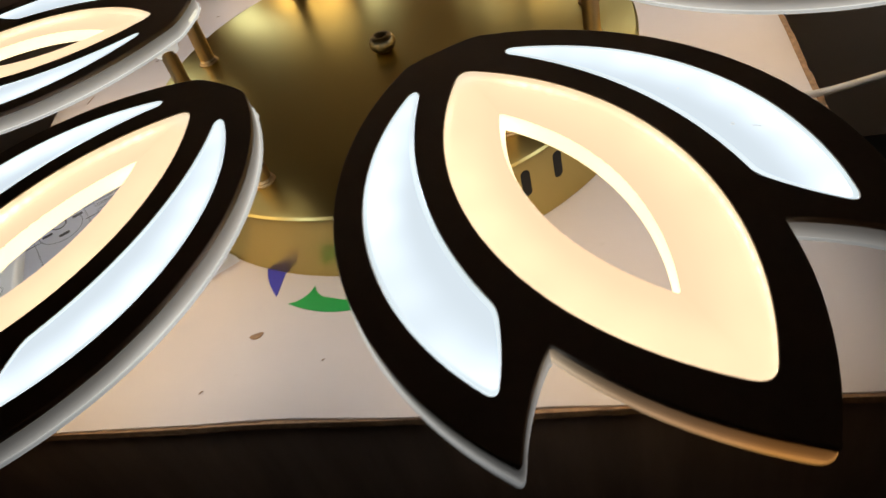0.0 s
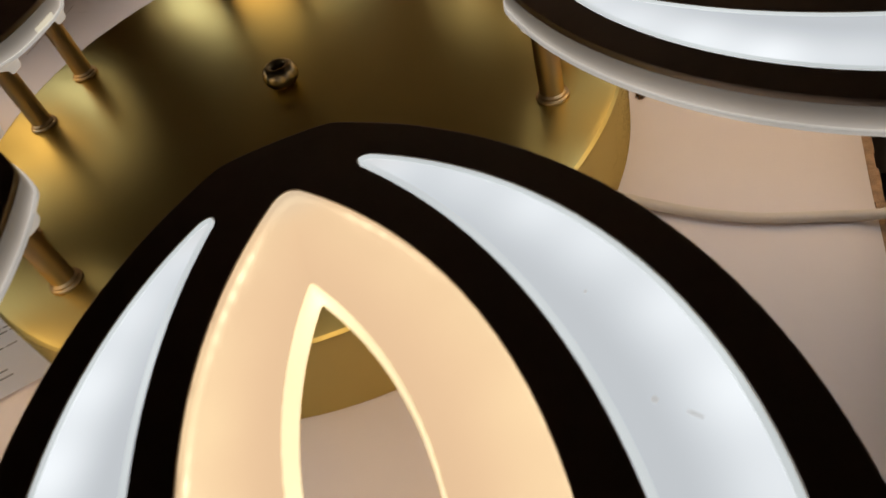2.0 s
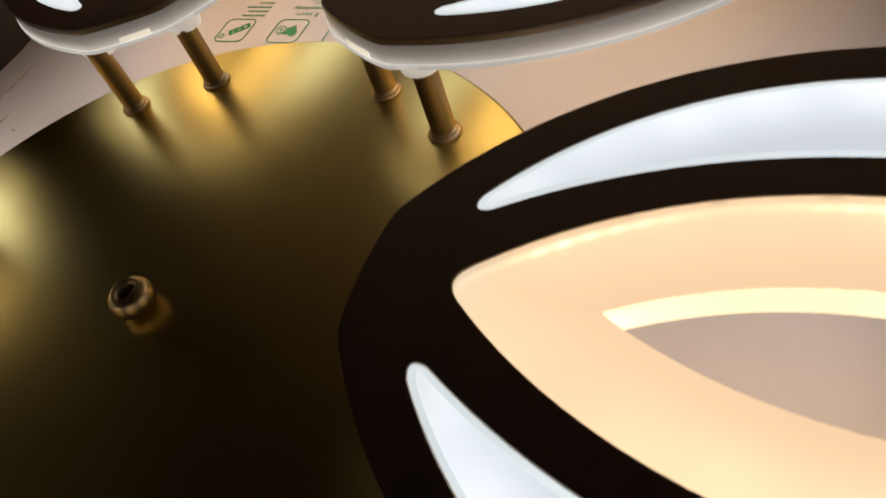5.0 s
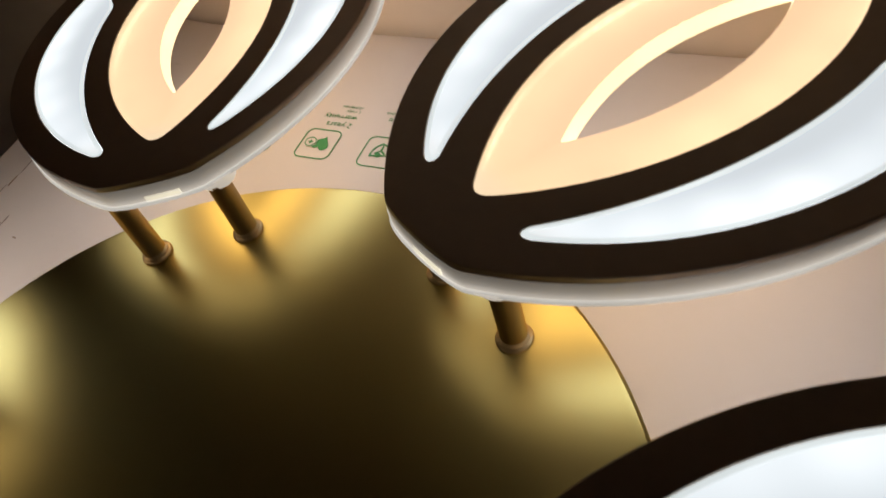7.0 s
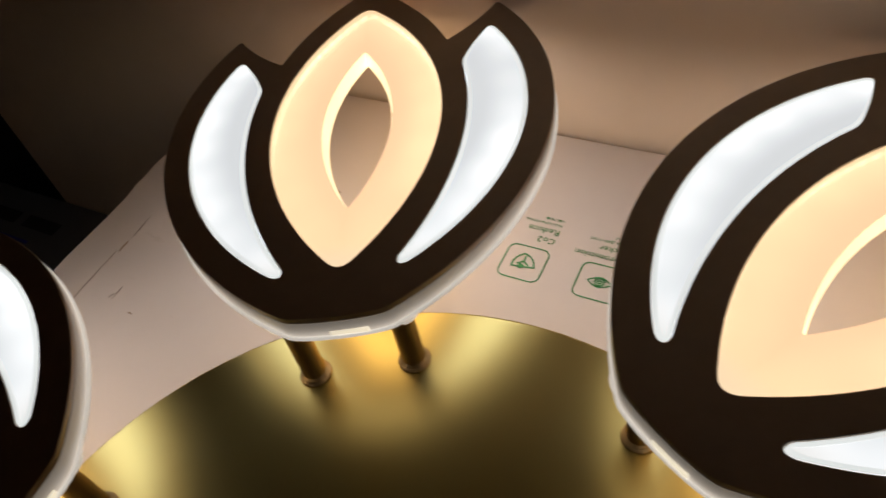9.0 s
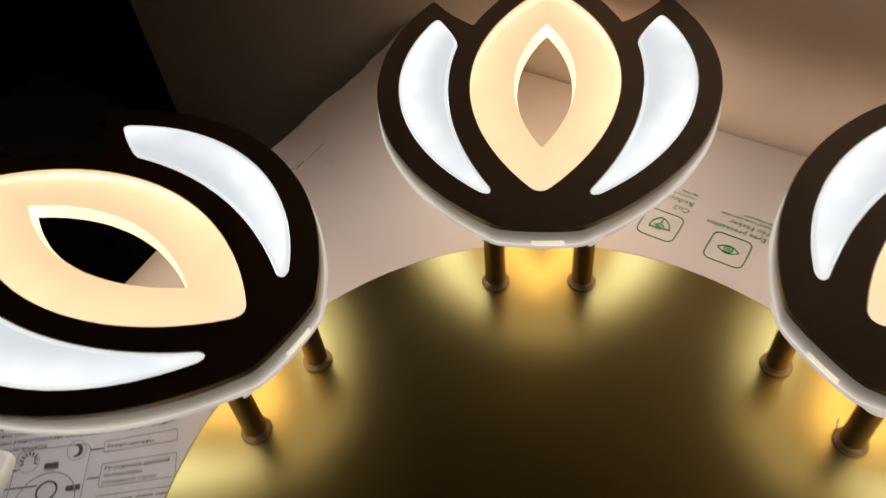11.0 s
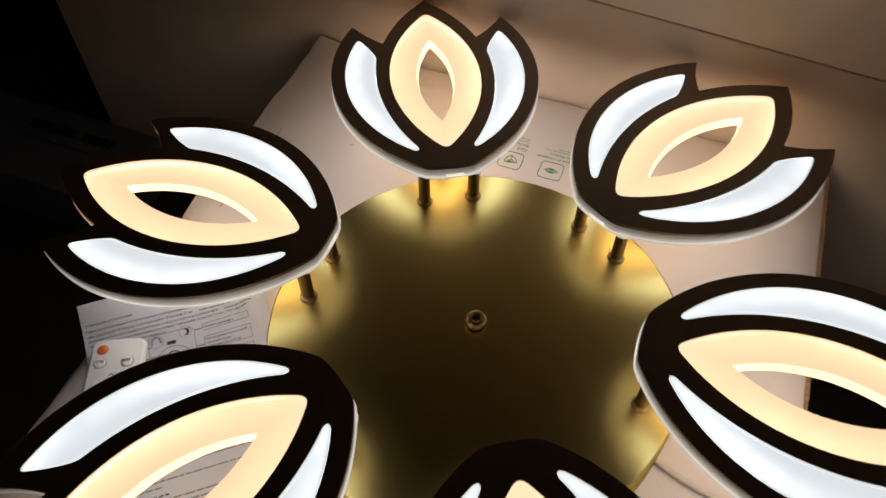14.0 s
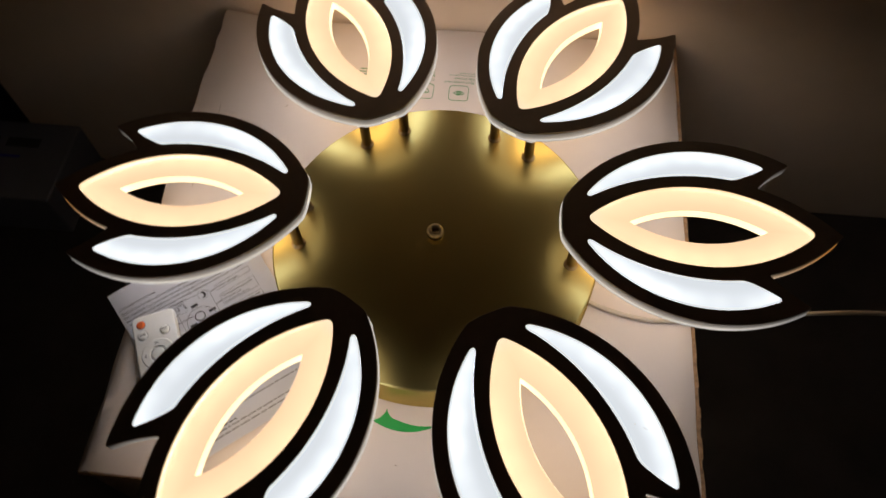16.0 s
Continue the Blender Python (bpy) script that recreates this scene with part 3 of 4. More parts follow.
        up = 0.012 * (0.1 + abs(noise.noise((y * 9.0, 2.0, 6.0)))) * min(1, k / 4, (30 - k) / 3)
        base = Vector((x * U, y * U, Z0 + (top_z(x, y) - 0.02) * U))
        rows_.append([bm.verts.new(base + Vector(q) * U) for q in ((0.004, 0, 0), (-0.006, 0, up * 0.5 + 0.010), (-0.003, 0, up * 0.8 + 0.014), (0.003, 0, up * 0.6 + 0.012), (0.012, 0, 0.004))])
    for a, b in zip(rows_, rows_[1:]):
        for k in range(4):
            bm.faces.new((a[k], a[k + 1], b[k + 1], b[k]))
    bmesh.ops.recalc_face_normals(bm, faces=bm.faces[:])
    smooth(part("torn_lip", bm, M_CARD, root, "torn white paper lip"), 60)
    return root


CARTON = carton()


def printed(name, loops, material, x, y, turn=0.0, parent=CARTON, size=1.0, lift=0.0005, label=""):
    me = flat_mesh(name, [[(a * U * size, b * U * size) for a, b in lp] for lp in loops], 0.0003)
    p = on_top(x, y, lift)
    return part(name, me, material, parent, label, Matrix.Translation(p) @ Matrix.Rotation(radians(turn), 4, "Z"))


def ring(r, n=28, sx=1.0, sy=1.0, ox=0.0, oy=0.0):
    return [(ox + sx * r * math.cos(2 * math.pi * k / n), oy + sy * r * math.sin(2 * math.pi * k / n)) for k in range(n)]


def round_square(h, r, n=6):
    out = []
    for q, (cx, cy) in enumerate(((1, 1), (-1, 1), (-1, -1), (1, -1))):
        for k in range(n + 1):
            a = math.pi / 2 * (q + k / n)
            out.append((cx * (h - r) + r * math.cos(a), cy * (h - r) + r * math.sin(a)))
    return out


def print_text(words, size, x, y, turn, material, parent=CARTON, lift=0.0006, name="printed_text"):
    p = on_top(x, y, lift)
    return part(name, text_mesh(words, size * U), material, parent, "", Matrix.Translation(p) @ Matrix.Rotation(radians(turn), 4, "Z"))


def bar(x, y, w, h, turn, material, parent=CARTON, lift=0.0006, name="print_bar"):
    return printed(name, [[(0, 0), (w, 0), (w, h), (0, h)]], material, x, y, turn, parent, 1.0, lift)


ICON_Y, ICON_DX, ICON = 1.637, 0.305, 0.80
for k in range(6):
    cx = -0.905 + ICON_DX * k if k < 5 else 0.576
    printed("icon_frame", [round_square(0.108, 0.042), round_square(0.1022, 0.0365)], M_GREEN, cx, ICON_Y, size=ICON)
# remote-control pictogram
printed("pictogram", [[(-0.062, -0.024), (0.048, 0.058), (0.074, 0.020), (-0.036, -0.062)], ring(0.013, 14, 1, 1, 0.038, 0.022), ring(0.009, 12, 1, 1, 0.004, -0.003), ring(0.008, 12, 1, 1, -0.026, -0.028)], M_GREEN, -0.905 + 0.015, ICON_Y + 0.01, size=ICON)
printed("pictogram", [ring(0.02, 16, 1, 1, -0.07, -0.055), ring(0.014, 16, 1, 1, -0.07, -0.055)], M_GREEN, -0.905, ICON_Y, size=ICON)
# leaf-shaped pictogram with a round badge
heart = [(0.018 + 0.050 * math.sin(a) ** 3 * 1.05, 0.006 + 0.0034 * (13 * math.cos(a) - 5 * math.cos(2 * a) - 2 * math.cos(3 * a) - math.cos(4 * a)) * -1) for a in (2 * math.pi * q / 40 for q in range(40))]
printed("pictogram", [heart], M_GREEN, -0.600, ICON_Y, -14, size=ICON)
printed("badge", [ring(0.036, 24)], M_CARD, -0.600 - 0.045 * ICON, ICON_Y + 0.003, lift=0.0008, size=ICON)
printed("badge_ring", [ring(0.034, 24), ring(0.029, 24)], M_GREEN, -0.600 - 0.045 * ICON, ICON_Y + 0.003, lift=0.0011, size=ICON)
for a in (0, 90):
    printed("badge_bar", [[(-0.014, -0.003), (0.014, -0.003), (0.014, 0.003), (-0.014, 0.003)]], M_GREEN, -0.600 - 0.045 * ICON, ICON_Y + 0.003, a, lift=0.0011, size=ICON)
# leaf pictogram
leaf = [(-0.060, -0.030)] + bow((-0.060, -0.030), (-0.004, 0.062), 0.16, 8)[1:] + bow((-0.004, 0.062), (0.060, -0.030), 0.16, 8)[1:]
printed("pictogram", [leaf, [(a * 0.84, (b - 0.01) * 0.82 + 0.010) for a, b in leaf]], M_GREEN, -0.295, ICON_Y, 8, size=ICON)
for a in (90, 215, 325):
    printed("pictogram", [[(0, -0.004), (0.036, -0.004), (0.036, 0.004), (0, 0.004)]], M_GREEN, -0.295, ICON_Y + 0.004, a, lift=0.0008, size=ICON)
printed("pictogram", [ring(0.014, 12, 1.2, 1)], M_GREEN, -0.299, ICON_Y - 0.022, lift=0.0010, size=ICON)
# eye pictogram
eye = [(-0.062 + 0.124 * k / 12, 0.032 * math.sin(math.pi * k / 12)) for k in range(12)] + [(0.062 - 0.124 * k / 12, -0.032 * math.sin(math.pi * k / 12)) for k in range(12)]
printed("pictogram", [eye, [(a * 0.88, b * 0.78) for a, b in eye]], M_GREEN, 0.012, ICON_Y, size=ICON)
printed("pictogram", [ring(0.026, 18), ring(0.019, 18)], M_GREEN, 0.012, ICON_Y, lift=0.0008, size=ICON)
printed("pictogram", [ring(0.012, 14), ring(0.006, 14)], M_GREEN, 0.012, ICON_Y, lift=0.0008, size=ICON)
printed("pictogram", [ring(0.05, 20), ring(0.042, 20)], M_GREEN, 0.317, ICON_Y, size=ICON)
printed("pictogram", [[(-0.05, -0.03), (0.05, -0.03), (0.0, 0.05)], [(-0.035, -0.022), (0.035, -0.022), (0.0, 0.036)]], M_GREEN, 0.576, ICON_Y, size=ICON)
# captions, turned away from the viewer
for cx, lines in ((-0.600, (("2 years", 0.050), ("warranty", 0.050), ("2 года", 0.031), ("гарантии", 0.031))), (-0.295, (("Co2", 0.050), ("Reduce", 0.050), ("экологически", 0.031), ("чистый", 0.031))),
                  (0.012, (("Eyes protection", 0.046), ("No Flicker", 0.046), ("Безопасен для глаз", 0.031), ("не мерцает", 0.031))),
                  (-0.905, ((None, 0.19), (None, 0.16), (None, 0.20), (None, 0.12))), (0.317, ((None, 0.15), (None, 0.12), (None, 0.14))), (0.576, (("Not less", 0.046), ("35000", 0.046), ("не менее", 0.031), (None, 0.15)))):
    shift = {-0.295: -0.022, 0.012: 0.018}.get(cx, 0.0)
    yy = ICON_Y + (0.116 if cx == -0.295 else 0.103)
    for words, s in lines:
        if words:
            s *= 0.86 if s > 0.04 else 0.74
            print_text(words, s, cx + 0.105 + shift, yy + s * 0.75, 180, M_DKGREEN)
            yy += s * 1.13
        else:
            bar(cx + 0.105, yy + 0.016, s * 0.72, 0.010, 180, M_PALEGREEN)
            yy += 0.033
# the printed emblem, partly under the canopy
swoosh = bow((-0.31, -1.293), (0.15, -1.285), -0.14, 14) + bow((0.15, -1.285), (-0.13, -1.280), 0.08, 6)[1:] + bow((-0.13, -1.280), (-0.215, -1.207), 0.16, 5)[1:] + bow((-0.215, -1.207), (-0.31, -1.293), 0.16, 6)[1:-1]
printed("emblem_leaf", [[(x, y + 1.3) for x, y in swoosh]], M_LEAF, 0.010, -1.314)
wedge = bow((-0.475, -1.05), (-0.388, -1.257), -0.08, 6) + [(-0.38, -1.14), (-0.37, -1.05)]
printed("emblem_wedge", [[(x, y + 1.2) for x, y in wedge]], M_BLUE, 0.026, -1.206)
# marks and dents
printed("stain", [[(0.026 * math.cos(a) * (1 + 0.25 * math.sin(3 * a)), 0.016 * math.sin(a) * (1 + 0.2 * math.cos(2 * a))) for a in (2 * math.pi * k / 16 for k in range(16))]], M_CORE, -0.392, -1.464, 20)
random.seed(4)
for x, y, a, w in ((-0.55, -1.72, 40, 0.02), (-0.1, -1.6, 10, 0.014), (-2.046, 0.462, 83, 0.095), (-2.026, 1.12, 90, 0.07), (-1.05, 1.30, 15, 0.04), (-1.468, 1.35, 20, 0.03), (-1.74, 0.868, -10, 0.025), (1.33, 0.62, 30, 0.03), (-1.25, 1.75, 5, 0.03)):
    printed("scratch", [[(0, 0), (w, 0.002), (w * 0.9, 0.006), (w * 0.3, 0.007)]], M_CORE, x, y, a)


for x, y, a, w in ((-2.036, 0.845, 91, 0.20), (-2.040, 1.03, 90, 0.10), (-2.026, 1.21, 93, 0.14), (-1.86, 0.90, 90, 0.07), (-1.88, 0.90, 70, 0.03), (0.52, -1.70, 12, 0.05), (1.50, -1.20, 80, 0.06)):
    printed("scuff", [[(0, 0), (w * 0.5, -0.0015), (w, 0.001), (w * 0.6, 0.003), (w * 0.2, 0.0025)]], M_SCUFF, x, y, a)


# ---------------------------------------------------------------- instruction sheet and remote control
def sheet_point(s, t, lift=0.0):
    """A place on the sheet: s along its lines of text, t down the page, in petal units."""
    a = radians(39.5)
    d, nn = (math.cos(a), math.sin(a)), (math.sin(a), -math.cos(a))
    x, y = -2.315 + d[0] * s + nn[0] * t, -0.650 + d[1] * s + nn[1] * t
    z = -0.305
    z += 0.155 * max(0.0, 1 - t / 0.42) ** 1.8 + 0.006 * math.sin(s * 7) * math.exp(-t * 3)
    z += 0.05 * math.exp(-((s - 0.98) / 0.05) ** 2) * max(0.0, 1 - t / 0.5)
    return Vector((x * U, y * U, Z0 + z * U + lift))


SHEET_W, SHEET_H = 1.085, 1.41


def grid_bm(s0, s1, t0, t1, ns, nt, lift):
    bm = bmesh.new()
    vs = [[bm.verts.new(sheet_point(s0 + (s1 - s0) * i / ns, t0 + (t1 - t0) * j / nt, lift)) for i in range(ns + 1)] for j in range(nt + 1)]
    for j in range(nt):
        for i in range(ns):
            bm.faces.new((vs[j][i], vs[j + 1][i], vs[j + 1][i + 1], vs[j][i + 1]))
    return bm


def instruction_sheet():
    root = thing("instruction_sheet", "creased white printed instruction sheet lying on the carton", "paper")
    bm = grid_bm(0, SHEET_W, 0, SHEET_H, 36, 44, 0.0)
    bmesh.ops.solidify(bm, geom=bm.faces[:], thickness=0.0003)
    smooth(part("page", bm, M_SHEET, root), 60)

    def bent(me, s, t):
        """Lays a flat print on the bent page."""
        for v in me.vertices:
            v.co = sheet_point(s + v.co.x / U, t - v.co.y / U, 0.0007 + v.co.z * 0.2)
        return me

    def words(txt, size, s, t, mat=M_INK):
        part("printed_text", bent(text_mesh(txt, size * U), s, t), mat, root)

    def line(s0, t0, s1, h=0.010, mat=M_GREYINK):
        part("text_line", grid_bm(s0, s1, t0, t0 + h, max(2, int((s1 - s0) * 16)), 1, 0.0006), mat, root)

    words("5. Настройка и управление", 0.0205, 0.02, 0.124)
    random.seed(11)

    def text_run(s0, s1, t0, h=0.0075, mat=M_GREYINK):
        while s0 < s1 - 0.012:
            w = random.uniform(0.018, 0.075)
            line(s0, t0 - h, min(s0 + w, s1), h, mat)
            s0 += w + 0.009

    words("Перед использованием пульта включите светильник.", 0.0205, 0.02, 0.158, M_INK)
    text_run(0.56, 1.0, 0.158)
    words("мин. подождите 10 секунд, затем включите. В течение 3 сек", 0.0205, 0.02, 0.187, M_INK)
    text_run(0.68, 1.0, 0.187)
    words("нажмите кнопку «Настройка» (смотрите схему) на пульте и удерживайте", 0.0205, 0.025, 0.214, M_INK)
    text_run(0.83, 1.0, 0.214)
    text_run(0.03, 0.20, 0.240)
    words("с помощью радиоуправления. Светильник замигает 2 раза. Это означает", 0.0205, 0.21, 0.240, M_INK)
    text_run(0.04, 0.28, 0.266)
    words("по светильников", 0.0205, 0.29, 0.266, M_INK)
    # drawing of the remote control, with captions in frames

    def outline(s0, t0, w, h, r, mat=M_GREYINK, wide=0.003):
        lp = round_rect(w, h, r)
        lp2 = round_rect(w - 2 * wide, h - 2 * wide, max(r - wide, 0.001), wide)
        me = flat_mesh("drawn_frame", [[(x * U, -y * U) for x, y in reversed(lp)], [(x * U, -y * U) for x, y in reversed(lp2)]], 0.0002)
        part("drawn_frame", bent(me, s0, t0), mat, root)

    def round_rect(w, h, r, o=0.0, n=4):
        out = []
        for q, (cx, cy) in enumerate(((w - r, h - r), (r, h - r), (r, r), (w - r, r))):
            for k in range(n + 1):
                a = math.pi / 2 * (q + k / n)
                out.append((o + cx + r * math.cos(a), o + cy + r * math.sin(a)))
        return out

    def drawn(name, loops, s0, t0, mat=M_INK):
        me = flat_mesh(name, [[(x * U, y * U) for x, y in lp] for lp in loops], 0.0002)
        part(name, bent(me, s0, t0), mat, root)

    outline(0.355, 0.268, 0.275, 0.62, 0.03)
    drawn("drawn_ring", [ring(0.112, 30), ring(0.108, 30)], 0.490, 0.470, M_GREYINK)
    drawn("drawn_ring", [ring(0.040, 20), ring(0.033, 20)], 0.490, 0.430)
    moon = [(0.024 * math.cos(a), 0.024 * math.sin(a)) for a in (radians(-115 + 230 * k / 14) for k in range(15))] + [(-0.010 + 0.0185 * math.cos(a), 0.0185 * math.sin(a)) for a in (radians(95 - 190 * k / 12) for k in range(13))]
    drawn("drawn_ring", [ring(0.037, 24), ring(0.0350, 24)], 0.577, 0.290, M_GREYINK)
    drawn("drawn_ring", [ring(0.040, 24), ring(0.0380, 24)], 0.402, 0.312, M_GREYINK)
    drawn("drawn_moon", [[(x, y) for x, y in moon]], 0.577, 0.290)
    for k in range(9):
        a = radians(-20 + 220 * k / 8)
        drawn("drawn_ray", [[(0.020 * math.cos(a) + q * math.cos(a) + p * math.sin(a), 0.020 * math.sin(a) + q * math.sin(a) - p * math.cos(a)) for q, p in ((0, -0.003), (0, 0.003), (0.013, 0.003), (0.013, -0.003))]], 0.402, 0.309)
    for sx, tt in ((0.462, 0.335), (0.560, 0.43), (0.395, 0.475), (0.470, 0.53)):
        line(sx, tt - 0.011, sx + 0.052, 0.022, M_INK)
    for s0, tt, s1 in ((0.63, 0.292, 0.675), (0.325, 0.402, 0.450), (0.325, 0.335, 0.365), (0.63, 0.40, 0.675), (0.61, 0.50, 0.675), (0.30, 0.50, 0.39)):
        line(s0, tt, s1, 0.005, M_INK)
    for tt, h, txt in ((0.270, 0.042, ("Режим «ночник»",)), (0.352, 0.092, ("Регулировка цветовой", "температуры", "(холодному свету)")), (0.475, 0.07, ()), (0.58, 0.07, ())):
        outline(0.678, tt, 0.285, h, 0.008)
        for k, q in enumerate(txt):
            words(q, 0.0215, 0.690, tt + 0.027 + 0.027 * k, M_INK)
        if not txt:
            text_run(0.69, 0.94, tt + 0.027)
            text_run(0.69, 0.88, tt + 0.055)
    # the lower lines
    for tt, s0, s1 in ((0.94, 0.05, 1.03), (0.97, 0.05, 1.02), (1.00, 0.05, 0.5), (1.095, 0.05, 1.03), (1.12, 0.05, 1.0), (1.195, 0.05, 0.98), (1.23, 0.05, 0.345), (1.277, 0.05, 0.385), (1.305, 0.05, 0.94), (1.338, 0.05, 0.97)):
        text_run(s0, s1, tt, 0.0095, M_INK if tt == 1.277 else M_GREYINK)
    return root


instruction_sheet()


def remote_control():
    ang = 26.0
    origin = on_top(-1.829, -1.061, 0.0016)
    root = thing("remote_control", "small white remote control with an orange button, resting on the sheet", "remote", m=Matrix.Translation(origin) @ Matrix.Rotation(radians(ang), 4, "Z") @ Matrix.Rotation(radians(-1.0), 4, "X"))
    W_, L_, H_ = 0.315 * U, 0.80 * U, 0.066 * U
    r = 0.05 * U

    def rr(w, l, r):
        return [(cx * (w / 2 - r) + r * math.cos(math.pi / 2 * (q + k / 6)), cy * (l / 2 - r) + r * math.sin(math.pi / 2 * (q + k / 6))) for q, (cx, cy) in enumerate(((1, 1), (-1, 1), (-1, -1), (1, -1))) for k in range(7)]

    me = flat_mesh("remote_body", [rr(W_, L_, r)], H_, 0.0022)
    me.transform(Matrix.Translation((0, 0, H_)))
    smooth(part("remote_body", me, M_WHITEPL, root), 50)

    def button(name, x, y, rad, mat, h=0.0020):
        bm = lathe([(0, h), (rad * 0.7, h), (rad * 0.92, h * 0.75), (rad, h * 0.3), (rad, -0.001), (0, -0.001)], 24)
        ob = smooth(part(name, bm, mat, root, "", Matrix.Translation((x * U, y * U, H_))), 60)
        # flat dark grey ring stands for the shade round the raised button
        part("button_shade", lathe([(rad * 1.01, 0.0001), (rad * 1.13, 0.0001), (rad * 1.13, -0.0005), (rad * 1.01, -0.0005), (rad * 1.01, 0.0001)], 24), M_GREYINK, ob, "dark ring painted as the button's shade")
        return ob

    yt = 0.40
    power = button("power_button", -0.088, yt - 0.075, 0.030 * U, M_ORANGE)
    sweep = [radians(120 + 300 * q / 16) for q in range(17)]
    mark = [(0.013 * U * math.cos(a), 0.013 * U * math.sin(a)) for a in sweep] + [(0.0095 * U * math.cos(a), 0.0095 * U * math.sin(a)) for a in reversed(sweep)]
    part("power_mark", flat_mesh("power_mark", [mark], 0.0002), M_ORANGE_DARK, power, "", Matrix.Translation((0, 0, 0.0022)))
    part("power_mark", flat_mesh("power_mark", [[(-0.0018 * U, 0.002 * U), (0.0018 * U, 0.002 * U), (0.0018 * U, 0.016 * U), (-0.0018 * U, 0.016 * U)]], 0.0002), M_ORANGE_DARK, power, "", Matrix.Translation((0, 0, 0.0022)))
    on = button("on_button", -0.088, yt - 0.165, 0.034 * U, M_BUTTON)
    off = button("off_button", 0.070, yt - 0.165, 0.034 * U, M_BUTTON)
    for b, txt in ((on, "ON"), (off, "OFF")):
        for off_ in (0.0, 0.0016):
            part("button_text", text_mesh(txt, 0.028 * U), M_INK, b, "", Matrix.Translation(((off_ - 0.0095 * len(txt)) * U, -0.009 * U, 0.0022 + off_ * 0.02)))
    pad = lathe([(0.058 * U, 0.0006), (0.062 * U, 0.0014), (0.112 * U, 0.0014), (0.118 * U, 0.0004), (0.118 * U, -0.001), (0.058 * U, -0.001), (0.058 * U, 0.0006)], 36)
    smooth(part("ring_pad", pad, M_BUTTON, root, "", Matrix.Translation((0, 0.06 * U, H_))), 50)
    button("centre_button", 0.0, 0.06, 0.048 * U, M_BUTTON, 0.0012)
    for a in (0, 90, 180, 270):
        me = flat_mesh("arrow", [[(-0.014 * U, -0.006 * U), (0, 0.006 * U), (0.014 * U, -0.006 * U), (0.014 * U, -0.011 * U), (0, 0.001 * U), (-0.014 * U, -0.011 * U)]], 0.0003)
        part("arrow", me, M_INK, root, "", Matrix.Translation((0, 0.06 * U, H_ + 0.0018)) @ Matrix.Rotation(radians(a), 4, "Z") @ Matrix.Translation((0, 0.088 * U, 0)))
    for x, y in ((-0.088, -0.15), (0.07, -0.15), (-0.088, -0.25), (0.07, -0.25)):
        button("key", x, y, 0.030 * U, M_BUTTON)
    return root


remote_control()


# ---------------------------------------------------------------- cable
def cable():
    pts = [on_top(1.10, -0.265, 0.003), on_top(1.22, -0.318, 0.003), on_top(1.38, -0.362, 0.003), on_top(1.56, -0.392, 0.003), on_top(1.74, -0.384, 0.003), on_top(1.91, -0.366, 0.003),
           Vector((2.16 * U, -0.34 * U, Z0 - 0.265 * U)), Vector((2.7 * U, -0.25 * U, Z0 - 0.24 * U)), Vector((3.4 * U, -0.17 * U, Z0 - 0.26 * U)), Vector((4.6 * U, -0.05 * U, Z0 - 0.8 * U)), Vector((5.6 * U, 0.0, 0.02)), Vector((6.6 * U, 0.1 * U, 0.004)), Vector((9.0 * U, 0.3 * U, 0.004))]
    cu = bpy.data.curves.new("power_cable", "CURVE")
    cu.dimensions, cu.bevel_depth, cu.bevel_resolution, cu.resolution_u, cu.use_fill_caps = "3D", 0.0023, 3, 8, True
    sp = cu.splines.new("NURBS")
    sp.points.add(len(pts) - 1)
    for p, q in zip(sp.points, pts):
        p.co = (*q, 1)
    sp.use_endpoint_u, sp.order_u = True, 3
    tmp = new("tmp", cu)
    me = bpy.data.meshes.new_from_object(tmp)
    bpy.data.objects.remove(tmp)
    ob = part("power_cable", me, M_CABLE)
    for p in me.polygons:
        p.use_smooth = True
    return tagged(ob, "white power cable running over the carton's edge", "cable")


cable()


